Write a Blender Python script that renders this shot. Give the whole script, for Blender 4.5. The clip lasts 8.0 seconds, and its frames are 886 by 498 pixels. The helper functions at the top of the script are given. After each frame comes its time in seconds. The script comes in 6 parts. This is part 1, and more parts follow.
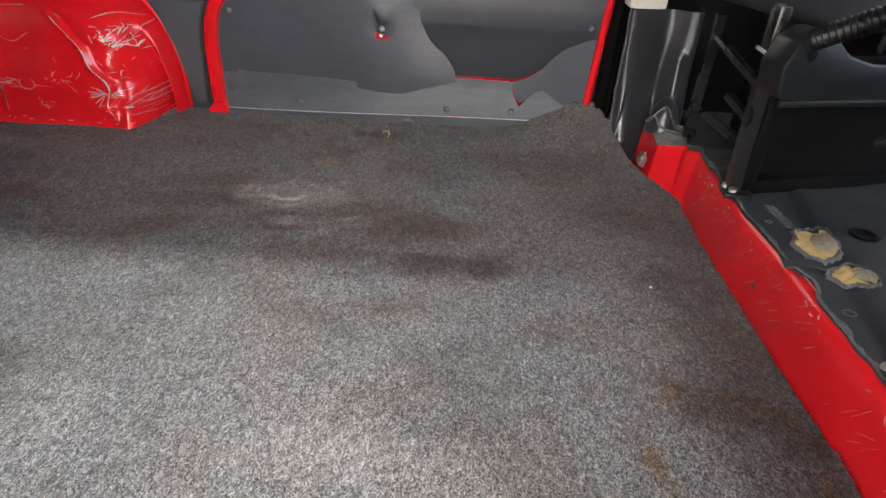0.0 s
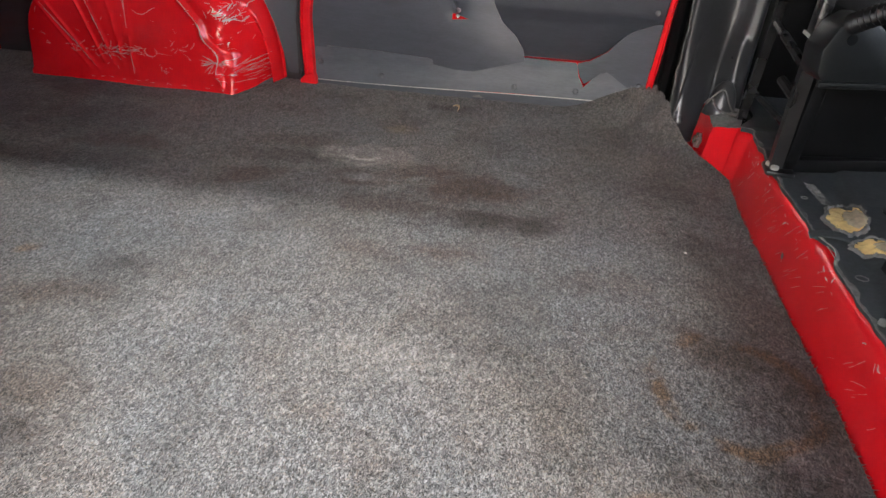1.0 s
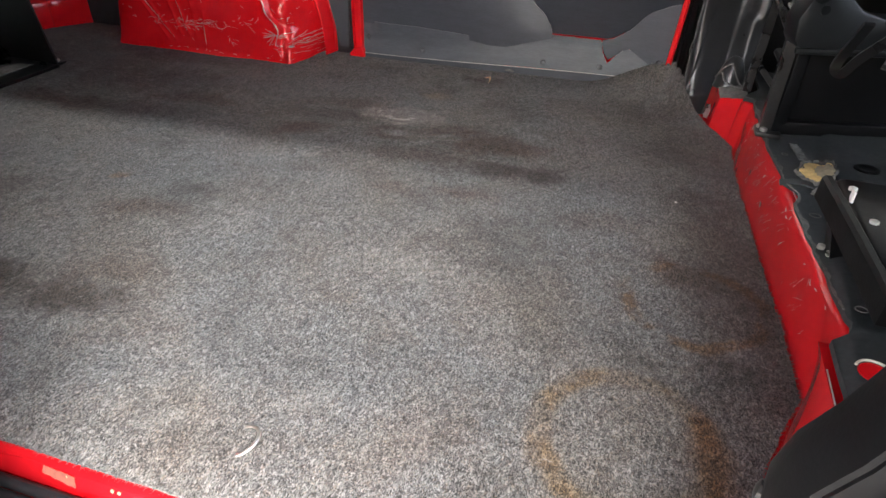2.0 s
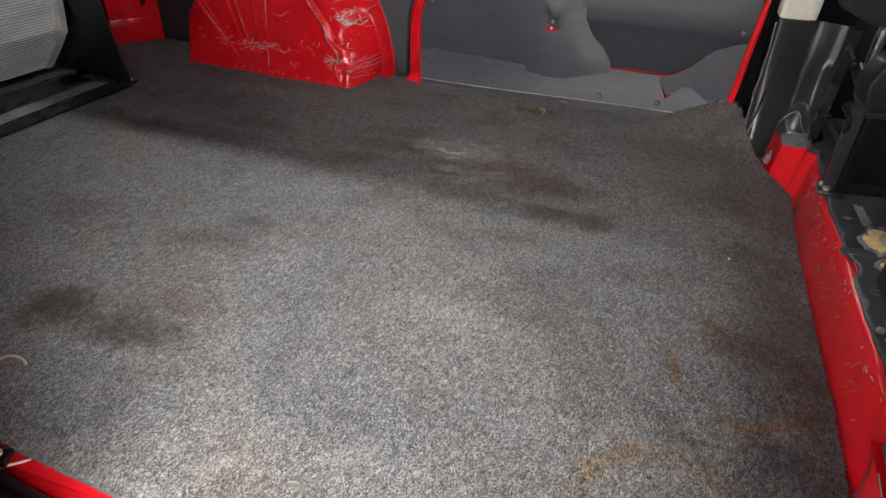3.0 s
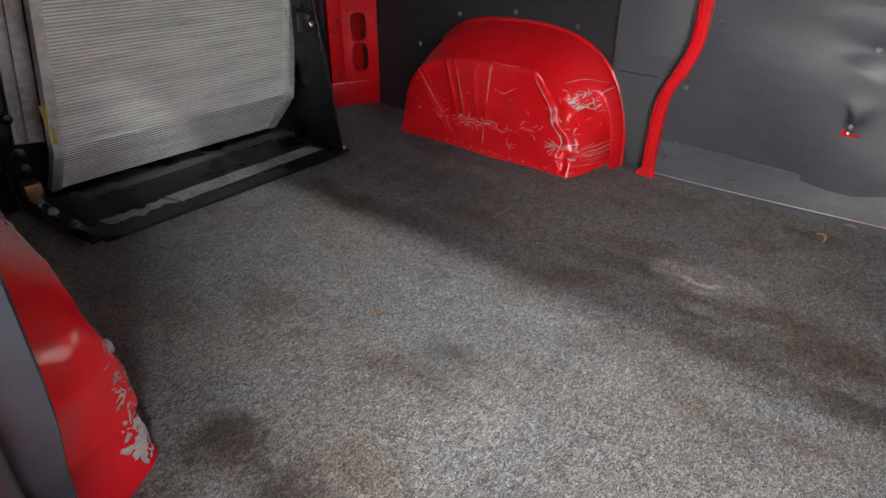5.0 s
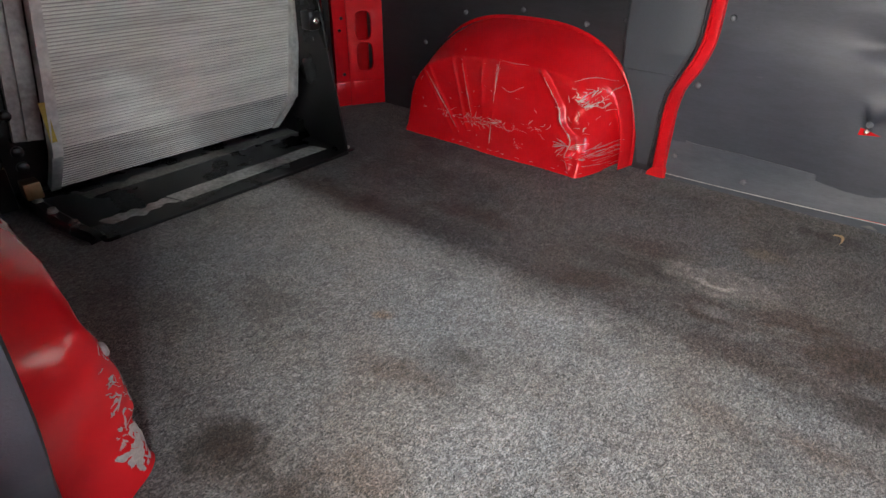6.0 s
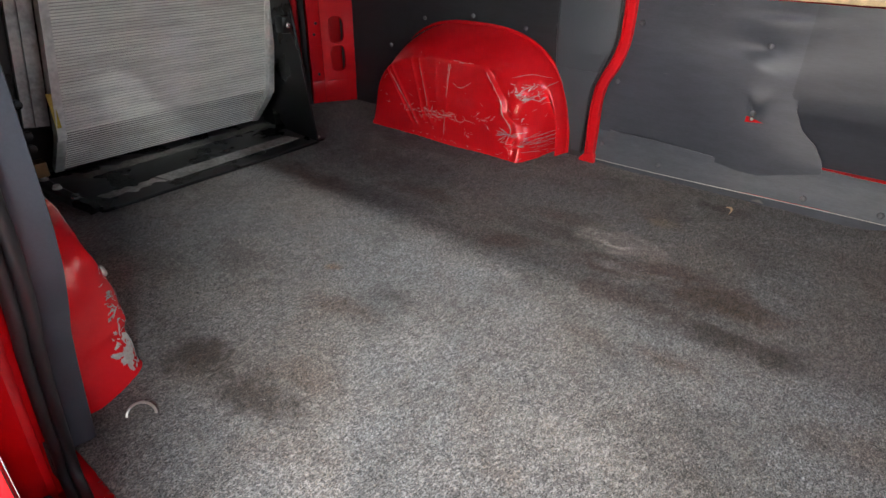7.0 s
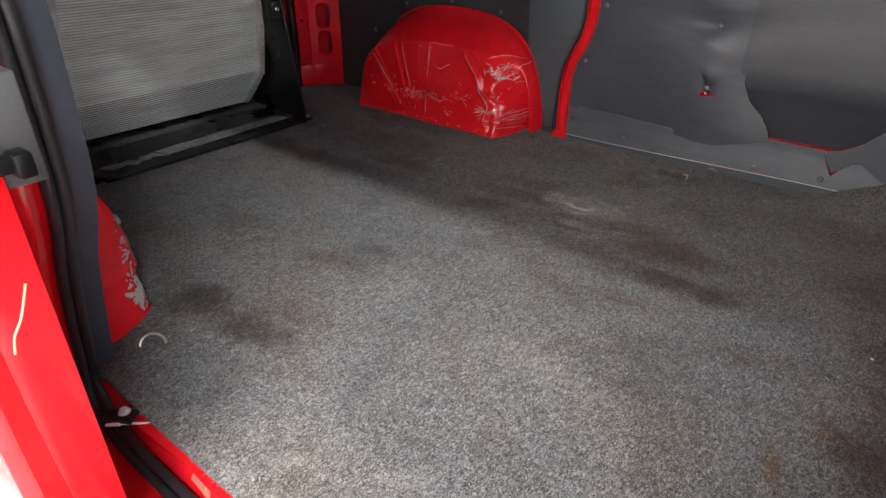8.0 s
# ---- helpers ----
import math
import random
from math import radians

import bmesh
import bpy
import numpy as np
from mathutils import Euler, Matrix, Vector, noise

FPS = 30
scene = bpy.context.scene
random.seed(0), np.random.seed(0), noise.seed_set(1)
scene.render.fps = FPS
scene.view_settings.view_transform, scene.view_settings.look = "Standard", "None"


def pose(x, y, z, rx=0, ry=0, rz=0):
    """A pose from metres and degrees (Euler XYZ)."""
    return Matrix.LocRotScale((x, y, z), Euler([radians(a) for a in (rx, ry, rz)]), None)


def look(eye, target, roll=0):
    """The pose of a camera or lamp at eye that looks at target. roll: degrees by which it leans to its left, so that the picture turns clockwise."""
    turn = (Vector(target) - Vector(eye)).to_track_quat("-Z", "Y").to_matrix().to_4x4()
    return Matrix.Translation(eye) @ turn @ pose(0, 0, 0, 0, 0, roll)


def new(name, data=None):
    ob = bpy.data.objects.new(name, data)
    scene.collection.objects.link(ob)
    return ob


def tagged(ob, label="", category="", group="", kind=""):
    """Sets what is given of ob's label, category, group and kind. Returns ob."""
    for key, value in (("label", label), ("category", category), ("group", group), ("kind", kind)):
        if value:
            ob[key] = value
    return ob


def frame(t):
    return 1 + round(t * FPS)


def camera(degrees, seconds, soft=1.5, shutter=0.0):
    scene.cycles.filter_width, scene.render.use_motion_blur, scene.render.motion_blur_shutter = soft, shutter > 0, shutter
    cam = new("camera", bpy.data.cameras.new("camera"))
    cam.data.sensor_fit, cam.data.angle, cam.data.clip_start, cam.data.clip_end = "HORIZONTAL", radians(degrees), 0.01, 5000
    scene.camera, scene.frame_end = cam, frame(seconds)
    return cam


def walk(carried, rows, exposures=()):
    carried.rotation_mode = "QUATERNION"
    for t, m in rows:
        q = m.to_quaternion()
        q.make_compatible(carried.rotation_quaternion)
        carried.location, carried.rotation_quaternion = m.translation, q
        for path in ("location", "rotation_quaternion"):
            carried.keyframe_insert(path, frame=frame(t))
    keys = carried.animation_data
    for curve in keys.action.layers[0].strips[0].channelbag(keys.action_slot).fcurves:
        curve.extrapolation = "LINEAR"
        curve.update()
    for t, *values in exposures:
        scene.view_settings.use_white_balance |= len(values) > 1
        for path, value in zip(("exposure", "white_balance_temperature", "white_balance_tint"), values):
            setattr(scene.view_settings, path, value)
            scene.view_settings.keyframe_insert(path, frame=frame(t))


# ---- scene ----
cam = camera(73.5, 8.0)
PATH = [
    (0, (0.328, -0.15, 0.615), (0.264, 1.549, -0.438), 3.0),
    (0.5, (0.34, -0.202, 0.63), (0.146, 1.469, -0.452), 2.6),
    (1, (0.381, -0.298, 0.635), (0.083, 1.348, -0.462), 2.4),
    (1.5, (0.471, -0.467, 0.631), (0.091, 1.161, -0.468), 2.4),
    (1.7, (0.497, -0.502, 0.625), (0.084, 1.111, -0.481), 2.1),
    (2.8, (0.495, -0.469, 0.721), (-0.052, 1.09, -0.406), 2.0),
    (3, (0.478, -0.461, 0.728), (-0.115, 1.084, -0.396), 1.9),
    (3.5, (0.442, -0.442, 0.731), (-0.285, 1.054, -0.381), 1.6),
    (4, (0.399, -0.379, 0.75), (-0.465, 1.052, -0.348), 1.1),
    (4.5, (0.336, -0.316, 0.746), (-0.686, 1.067, -0.274), 0.9),
    (5, (0.192, -0.228, 0.731), (-0.907, 1.112, -0.266), 0.5),
    (5.2, (0.145, -0.2, 0.73), (-0.962, 1.137, -0.263), 0.4),
    (6.3, (0.204, -0.228, 0.706), (-0.908, 1.11, -0.281), 0.5),
    (6.5, (0.294, -0.267, 0.708), (-0.815, 1.08, -0.269), 0.5),
    (7, (0.445, -0.331, 0.744), (-0.662, 1.022, -0.228), 0.6),
    (7.5, (0.511, -0.392, 0.717), (-0.584, 0.972, -0.254), 0.9),
    (8, (0.58, -0.443, 0.736), (-0.497, 0.922, -0.252), 0.6),
]
EXPOSURES = [(0.0, 4.20, 6450, 8), (1.0, 4.08, 6450, 8), (1.5, 3.95, 6450, 8), (3.0, 3.78, 6450, 8), (3.5, 3.69, 6450, 8), (4.5, 4.04, 6450, 8), (5.0, 4.06, 6450, 8), (6.5, 4.10, 6450, 8), (7.0, 3.94, 6450, 8), (7.5, 3.82, 6450, 8), (8.0, 3.60, 6450, 8)]
walk(cam, [(t, look(eye, target, roll)) for t, eye, target, roll in PATH], EXPOSURES)

# ---------------------------------------------------------------- world and light
world = bpy.data.worlds.new("world")
scene.world = world
world.use_nodes = True
wn = world.node_tree.nodes
sky = wn.new("ShaderNodeTexSky")
sky.sky_type = 'NISHITA'
sky.sun_disc = False
sky.sun_elevation = radians(53)
sky.sun_rotation = radians(170)
sky.dust_density = 6.0
sky.ozone_density = 0.2
wn["Background"].inputs[1].default_value = 0.140
world.node_tree.links.new(sky.outputs[0], wn["Background"].inputs[0])

def strip_lamp(x0, x1, y, z, watts, lean):
    """A long workshop strip lamp, unseen, under the added roof, running along the van and leaning towards its doorway.
    """
    data = bpy.data.lights.new("strip_lamp", 'AREA')
    data.shape, data.size, data.size_y = 'RECTANGLE', x1 - x0, 0.16
    data.energy, data.color = watts, (0.985, 0.985, 0.985)
    ob = new("strip_lamp", data)
    ob.matrix_world = pose((x0 + x1) / 2, y, z, lean, 0, 0)
    return ob


strip_lamp(0.5, 5.2, -2.40, 3.684, 54.0, 30)


# ---------------------------------------------------------------- mesh helpers
def smooth01(v):
    v = min(1.0, max(0.0, v))
    return v * v * (3 - 2 * v)


def lerp_table(table, v):
    if v <= table[0][0]:
        return table[0][1]
    for (a, p), (b, q) in zip(table, table[1:]):
        if v <= b:
            return p + (q - p) * (v - a) / (b - a)
    return table[-1][1]


def fbm(x, y, z, octaves=3):
    total, amp, f = 0.0, 1.0, 1.0
    for _ in range(octaves):
        total += amp * noise.noise((x * f, y * f, z * f))
        amp, f = amp * 0.5, f * 2.0
    return total


def axes(x, y, turn):
    """The set-out axes of one group of fittings: their origin in the plan and their turn in degrees."""
    return pose(x, y, 0, 0, 0, turn)


SET_OUT = [Matrix.Identity(4)]      # the axes in which things are being built


def thing(name, base, label, category, group="", kind=""):
    ob = new(name)
    ob.location = SET_OUT[0] @ Vector(base)
    ob.empty_display_size = 0.05
    return tagged(ob, label, category, group, kind)


def put(ob, parent):
    if parent is not None:
        ob.parent = parent
        if parent.type == 'EMPTY':
            ob.matrix_parent_inverse = Matrix.Translation(parent.location).inverted()
    return ob


def part(name, bm, material, parent=None, label="", smooth=True):
    """One mesh object out of a bmesh in world coordinates, under a thing or a part."""
    me = bpy.data.meshes.new(name)
    bmesh.ops.recalc_face_normals(bm, faces=bm.faces)
    bmesh.ops.transform(bm, matrix=SET_OUT[0], verts=bm.verts)
    bm.to_mesh(me)
    bm.free()
    me.materials.append(material)
    if smooth:
        me.polygons.foreach_set("use_smooth", [True] * len(me.polygons))
        me.set_sharp_from_angle(angle=radians(35))
    ob = new(name, me)
    put(ob, parent)
    return tagged(ob, label) if label else ob


def grid_bm(nu, nv, f, bm=None, close_u=False):
    """A sheet of nu x nv points f(u, v), u and v from 0 to 1."""
    bm = bm or bmesh.new()
    rows = [[bm.verts.new(f(i / (nu - 1), j / (nv - 1))) for j in range(nv)] for i in range(nu)]
    for a, b in zip(rows, rows[1:] + (rows[:1] if close_u else [])):
        for j in range(nv - 1):
            bm.faces.new((a[j], b[j], b[j + 1], a[j + 1]))
    return bm


def thick_bm(nu, nv, f, off):
    """A closed sheet: f(u, v) in front and the same moved by the vector off behind."""
    bm = bmesh.new()
    off = Vector(off)
    front = [[bm.verts.new(f(i / (nu - 1), j / (nv - 1))) for j in range(nv)] for i in range(nu)]
    back = [[bm.verts.new(v.co + off) for v in row] for row in front]
    for i in range(nu - 1):
        for j in range(nv - 1):
            bm.faces.new((front[i][j], front[i + 1][j], front[i + 1][j + 1], front[i][j + 1]))
            bm.faces.new((back[i][j], back[i][j + 1], back[i + 1][j + 1], back[i + 1][j]))
    rim = [(i, 0) for i in range(nu)] + [(nu - 1, j) for j in range(1, nv)]
    rim += [(i, nv - 1) for i in range(nu - 2, -1, -1)] + [(0, j) for j in range(nv - 2, 0, -1)]
    for (i, j), (k, m) in zip(rim, rim[1:] + rim[:1]):
        try:
            bm.faces.new((front[i][j], back[i][j], back[k][m], front[k][m]))
        except ValueError:
            pass
    return bm


def box_bm(x0, x1, y0, y1, z0, z1, bevel=0.0, bm=None, segments=2, m=None):
    """A box with rounded edges; m: a matrix applied to it."""
    own = bmesh.new()
    bmesh.ops.create_cube(own, size=1.0)
    for v in own.verts:
        v.co = Vector(((x0 + x1) / 2 + v.co.x * (x1 - x0), (y0 + y1) / 2 + v.co.y * (y1 - y0), (z0 + z1) / 2 + v.co.z * (z1 - z0)))
    if bevel > 0:
        bmesh.ops.bevel(own, geom=own.edges[:], offset=bevel, segments=segments, profile=0.5, affect='EDGES')
    if m is not None:
        bmesh.ops.transform(own, matrix=m, verts=own.verts)
    if bm is None:
        return own
    return add_bm(bm, own)


def add_bm(bm, other):
    made = {v: bm.verts.new(v.co) for v in other.verts}
    for f in other.faces:
        try:
            bm.faces.new([made[v] for v in f.verts])
        except ValueError:
            pass
    other.free()
    return bm


def extrude_bm(outline, axis, a, b, bevel=0.0):
    """A plate: an outline in the two other axes, from a to b along the axis ('x', 'y' or 'z')."""
    bm = bmesh.new()

    def spot(p, w):
        return {'x': (w, p[0], p[1]), 'y': (p[0], w, p[1]), 'z': (p[0], p[1], w)}[axis]
    lo = [bm.verts.new(spot(p, a)) for p in outline]
    hi = [bm.verts.new(spot(p, b)) for p in outline]
    bm.faces.new(lo)
    bm.faces.new(hi[::-1])
    for i in range(len(lo)):
        j = (i + 1) % len(lo)
        bm.faces.new((lo[i], hi[i], hi[j], lo[j]))
    if bevel > 0:
        bmesh.ops.recalc_face_normals(bm, faces=bm.faces)
        bmesh.ops.bevel(bm, geom=bm.edges[:], offset=bevel, segments=2, profile=0.5, affect='EDGES')
    return bm


def sweep_bm(path, ring, bm=None, cap=True):
    """A closed ring of (side, up) offsets carried along a path of points."""
    bm = bm or bmesh.new()
    pts = [Vector(p) for p in path]
    rows, up = [], Vector((0, 0, 1))
    for i, p in enumerate(pts):
        d = (pts[min(i + 1, len(pts) - 1)] - pts[max(i - 1, 0)]).normalized()
        if i == 0 and abs(d.z) > 0.9:
            up = Vector((0, 1, 0))
        side = d.cross(up).normalized()
        up = side.cross(d).normalized()
        rows.append([bm.verts.new(p + side * a + up * b) for a, b in ring])
    n = len(ring)
    for a, b in zip(rows, rows[1:]):
        for j in range(n):
            bm.faces.new((a[j], a[(j + 1) % n], b[(j + 1) % n], b[j]))
    if cap:
        bm.faces.new(rows[0][::-1])
        bm.faces.new(rows[-1])
    return bm


def circle(r, n=10, squash=1.0):
    return [(r * math.cos(2 * math.pi * k / n), squash * r * math.sin(2 * math.pi * k / n)) for k in range(n)]


def spline(points, steps=6):
    """Points on a smooth line through the given ones."""
    pts = [Vector(p) for p in points]
    out = []
    for i in range(len(pts) - 1):
        p0, p1, p2, p3 = pts[max(i - 1, 0)], pts[i], pts[i + 1], pts[min(i + 2, len(pts) - 1)]
        for k in range(steps):
            t = k / steps
            out.append(0.5 * ((2 * p1) + (p2 - p0) * t + (2 * p0 - 5 * p1 + 4 * p2 - p3) * t * t + (3 * p1 - p0 - 3 * p2 + p3) * t ** 3))
    out.append(pts[-1])
    return out


def turned_bm(profile, place, axis, n=14, bm=None):
    """A turned shape: (radius, height) rows round the axis from a place."""
    bm = bm or bmesh.new()
    q = Vector((0, 0, 1)).rotation_difference(Vector(axis).normalized())
    rows = []
    for r, h in profile:
        rows.append([bm.verts.new(Vector(place) + q @ Vector((r * math.cos(2 * math.pi * k / n), r * math.sin(2 * math.pi * k / n), h))) for k in range(n)])
    for a, b in zip(rows, rows[1:]):
        for j in range(n):
            bm.faces.new((a[j], a[(j + 1) % n], b[(j + 1) % n], b[j]))
    bm.faces.new(rows[0][::-1])
    bm.faces.new(rows[-1])
    return bm


# ---------------------------------------------------------------- materials
class Nodes:
    """Short names for building a node material."""

    def __init__(self, name):
        self.mat = bpy.data.materials.new(name)
        self.mat.use_nodes = True
        self.tree = self.mat.node_tree
        self.bsdf = self.tree.nodes["Principled BSDF"]
        self.pos = self.tree.nodes.new("ShaderNodeTexCoord").outputs["Object"]

    def link(self, a, b):
        self.tree.links.new(a, b)

    def feed(self, socket, v):
        if isinstance(v, (int, float)):
            socket.default_value = v
        elif isinstance(v, (tuple, list)):
            socket.default_value = (*v, 1.0) if len(socket.default_value) == 4 and len(v) == 3 else v
        else:
            self.link(v, socket)

    def math(self, op, a, b=0.0, c=0.0, clamp=False):
        n = self.tree.nodes.new("ShaderNodeMath")
        n.operation, n.use_clamp = op, clamp
        for s, v in zip(n.inputs, (a, b, c)):
            self.feed(s, v)
        return n.outputs[0]

    def vmath(self, op, a, b=(0, 0, 0)):
        n = self.tree.nodes.new("ShaderNodeVectorMath")
        n.operation = op
        self.feed(n.inputs[0], a)
        self.feed(n.inputs[1], b)
        return n.outputs["Value"] if op in ('LENGTH', 'DISTANCE', 'DOT_PRODUCT') else n.outputs[0]

    def noise(self, scale, detail=3.0, rough=0.55, vector=None, stretch=None, distortion=0.0):
        n = self.tree.nodes.new("ShaderNodeTexNoise")
        n.inputs["Scale"].default_value, n.inputs["Detail"].default_value = scale, detail
        n.inputs["Roughness"].default_value, n.inputs["Distortion"].default_value = rough, distortion
        v = vector if vector is not None else self.pos
        if stretch:
            v = self.vmath('MULTIPLY', v, stretch)
        self.link(v, n.inputs["Vector"])
        return n.outputs["Fac"]

    def voronoi(self, scale, feature='F1', vector=None):
        n = self.tree.nodes.new("ShaderNodeTexVoronoi")
        n.feature = feature
        n.inputs["Scale"].default_value = scale
        self.link(vector if vector is not None else self.pos, n.inputs["Vector"])
        return n.outputs["Distance"]

    def cells(self, scale, stretch=(1, 1, 1)):
        """A chance value for every small cell."""
        n = self.tree.nodes.new("ShaderNodeTexVoronoi")
        n.inputs["Scale"].default_value = scale
        bend = self.tree.nodes.new("ShaderNodeTexNoise")
        bend.inputs["Scale"].default_value = 60.0
        self.link(self.pos, bend.inputs["Vector"])
        v = self.vmath('ADD', self.pos, self.vmath('MULTIPLY', bend.outputs["Color"], (0.012, 0.012, 0.0)))
        self.link(self.vmath('MULTIPLY', v, stretch), n.inputs["Vector"])
        sep = self.tree.nodes.new("ShaderNodeSeparateColor")
        self.link(n.outputs["Color"], sep.inputs[0])
        return sep.outputs[0]

    def step(self, v, lo, hi, a=0.0, b=1.0):
        n = self.tree.nodes.new("ShaderNodeMapRange")
        n.interpolation_type = 'SMOOTHSTEP'
        for s, w in zip(n.inputs, (v, lo, hi, a, b)):
            self.feed(s, w)
        return n.outputs[0]

    def mix(self, f, a, b):
        n = self.tree.nodes.new("ShaderNodeMix")
        n.data_type = 'RGBA'
        self.feed(n.inputs[0], f)
        self.feed(n.inputs[6], a)
        self.feed(n.inputs[7], b)
        return n.outputs[2]

    def ramp(self, f, stops):
        n = self.tree.nodes.new("ShaderNodeValToRGB")
        e = n.color_ramp.elements
        while len(e) < len(stops):
            e.new(0.5)
        for el, (p, c) in zip(e, stops):
            el.position, el.color = p, (*c, 1.0)
        self.feed(n.inputs[0], f)
        return n.outputs[0]

    def bump(self, h, strength=0.3, distance=0.002, normal=None):
        n = self.tree.nodes.new("ShaderNodeBump")
        n.inputs["Strength"].default_value, n.inputs["Distance"].default_value = strength, distance
        self.link(h, n.inputs["Height"])
        if normal is not None:
            self.link(normal, n.inputs["Normal"])
        return n.outputs[0]

    def done(self, color=None, rough=None, metal=None, normal=None, coat=None, spec=None):
        for name, v in (("Base Color", color), ("Roughness", rough), ("Metallic", metal), ("Normal", normal), ("Coat Weight", coat), ("Specular IOR Level", spec)):
            if v is not None:
                self.feed(self.bsdf.inputs[name], v)
        return self.mat


def plain_mat(name, color, rough, metal=0.0, grain=60.0, vary=0.25, bump=0.15, spec=None, coat=None):
    """A plain surface with a little variation of colour, gloss and relief."""
    n = Nodes(name)
    big, fine = n.noise(7.0, 4.0), n.noise(grain, 3.0)
    f = n.math('ADD', n.math('MULTIPLY', big, 0.6), n.math('MULTIPLY', fine, 0.4))
    lo, hi = tuple(c * (1 - vary) for c in color), tuple(min(1.0, c * (1 + vary)) for c in color)
    r = n.step(big, 0.3, 0.7, rough * 0.82, min(1.0, rough * 1.2))
    return n.done(n.mix(n.step(f, 0.3, 0.7), lo, hi), r, metal, n.bump(fine, bump, 0.001), coat, spec)


def red_paint_mat():
    n = Nodes("red_paint")
    big, fine = n.noise(5.0, 4.0), n.noise(220.0, 2.0)
    c = n.mix(n.step(big, 0.3, 0.7), (0.56, 0.006, 0.011), (0.66, 0.010, 0.017))
    r = n.step(big, 0.3, 0.7, 0.15, 0.25)
    return n.done(c, r, 0.0, n.bump(n.noise(16.0, 2.0), 0.05, 0.004), 0.25)


def lining_mat(name, color, rough):
    """Dark board lining: faint brushed streaks and a film of dust."""
    n = Nodes(name)
    streak = n.noise(9.0, 7.0, 0.72, stretch=(1.0, 1.0, 5.0))
    big, fine = n.noise(2.6, 3.0), n.noise(340.0, 2.0)
    weave = n.noise(60.0, 3.0, 0.6, stretch=(1.0, 1.0, 7.0))
    f = n.math('ADD', n.math('MULTIPLY', streak, 0.6), n.math('MULTIPLY', weave, 0.4))
    c = n.mix(n.step(f, 0.36, 0.64), tuple(v * 0.84 for v in color), tuple(v * 1.16 for v in color))
    c = n.mix(n.step(big, 0.48, 0.70, 0.0, 0.16), c, tuple(v * 1.9 for v in color))
    hair = n.math('MULTIPLY', n.step(n.noise(38.0, 4.0, 0.7, stretch=(0.3, 1.0, 5.0)), 0.66, 0.72), n.step(big, 0.45, 0.6, 0.0, 0.35))
    c = n.mix(hair, c, (0.14, 0.14, 0.145))
    r = n.step(f, 0.3, 0.7, rough * 0.92, rough * 1.1)
    h = n.math('ADD', n.math('MULTIPLY', fine, 0.5), weave)
    return n.done(c, r, 0.0, n.bump(h, 0.06, 0.001), None, 0.5)


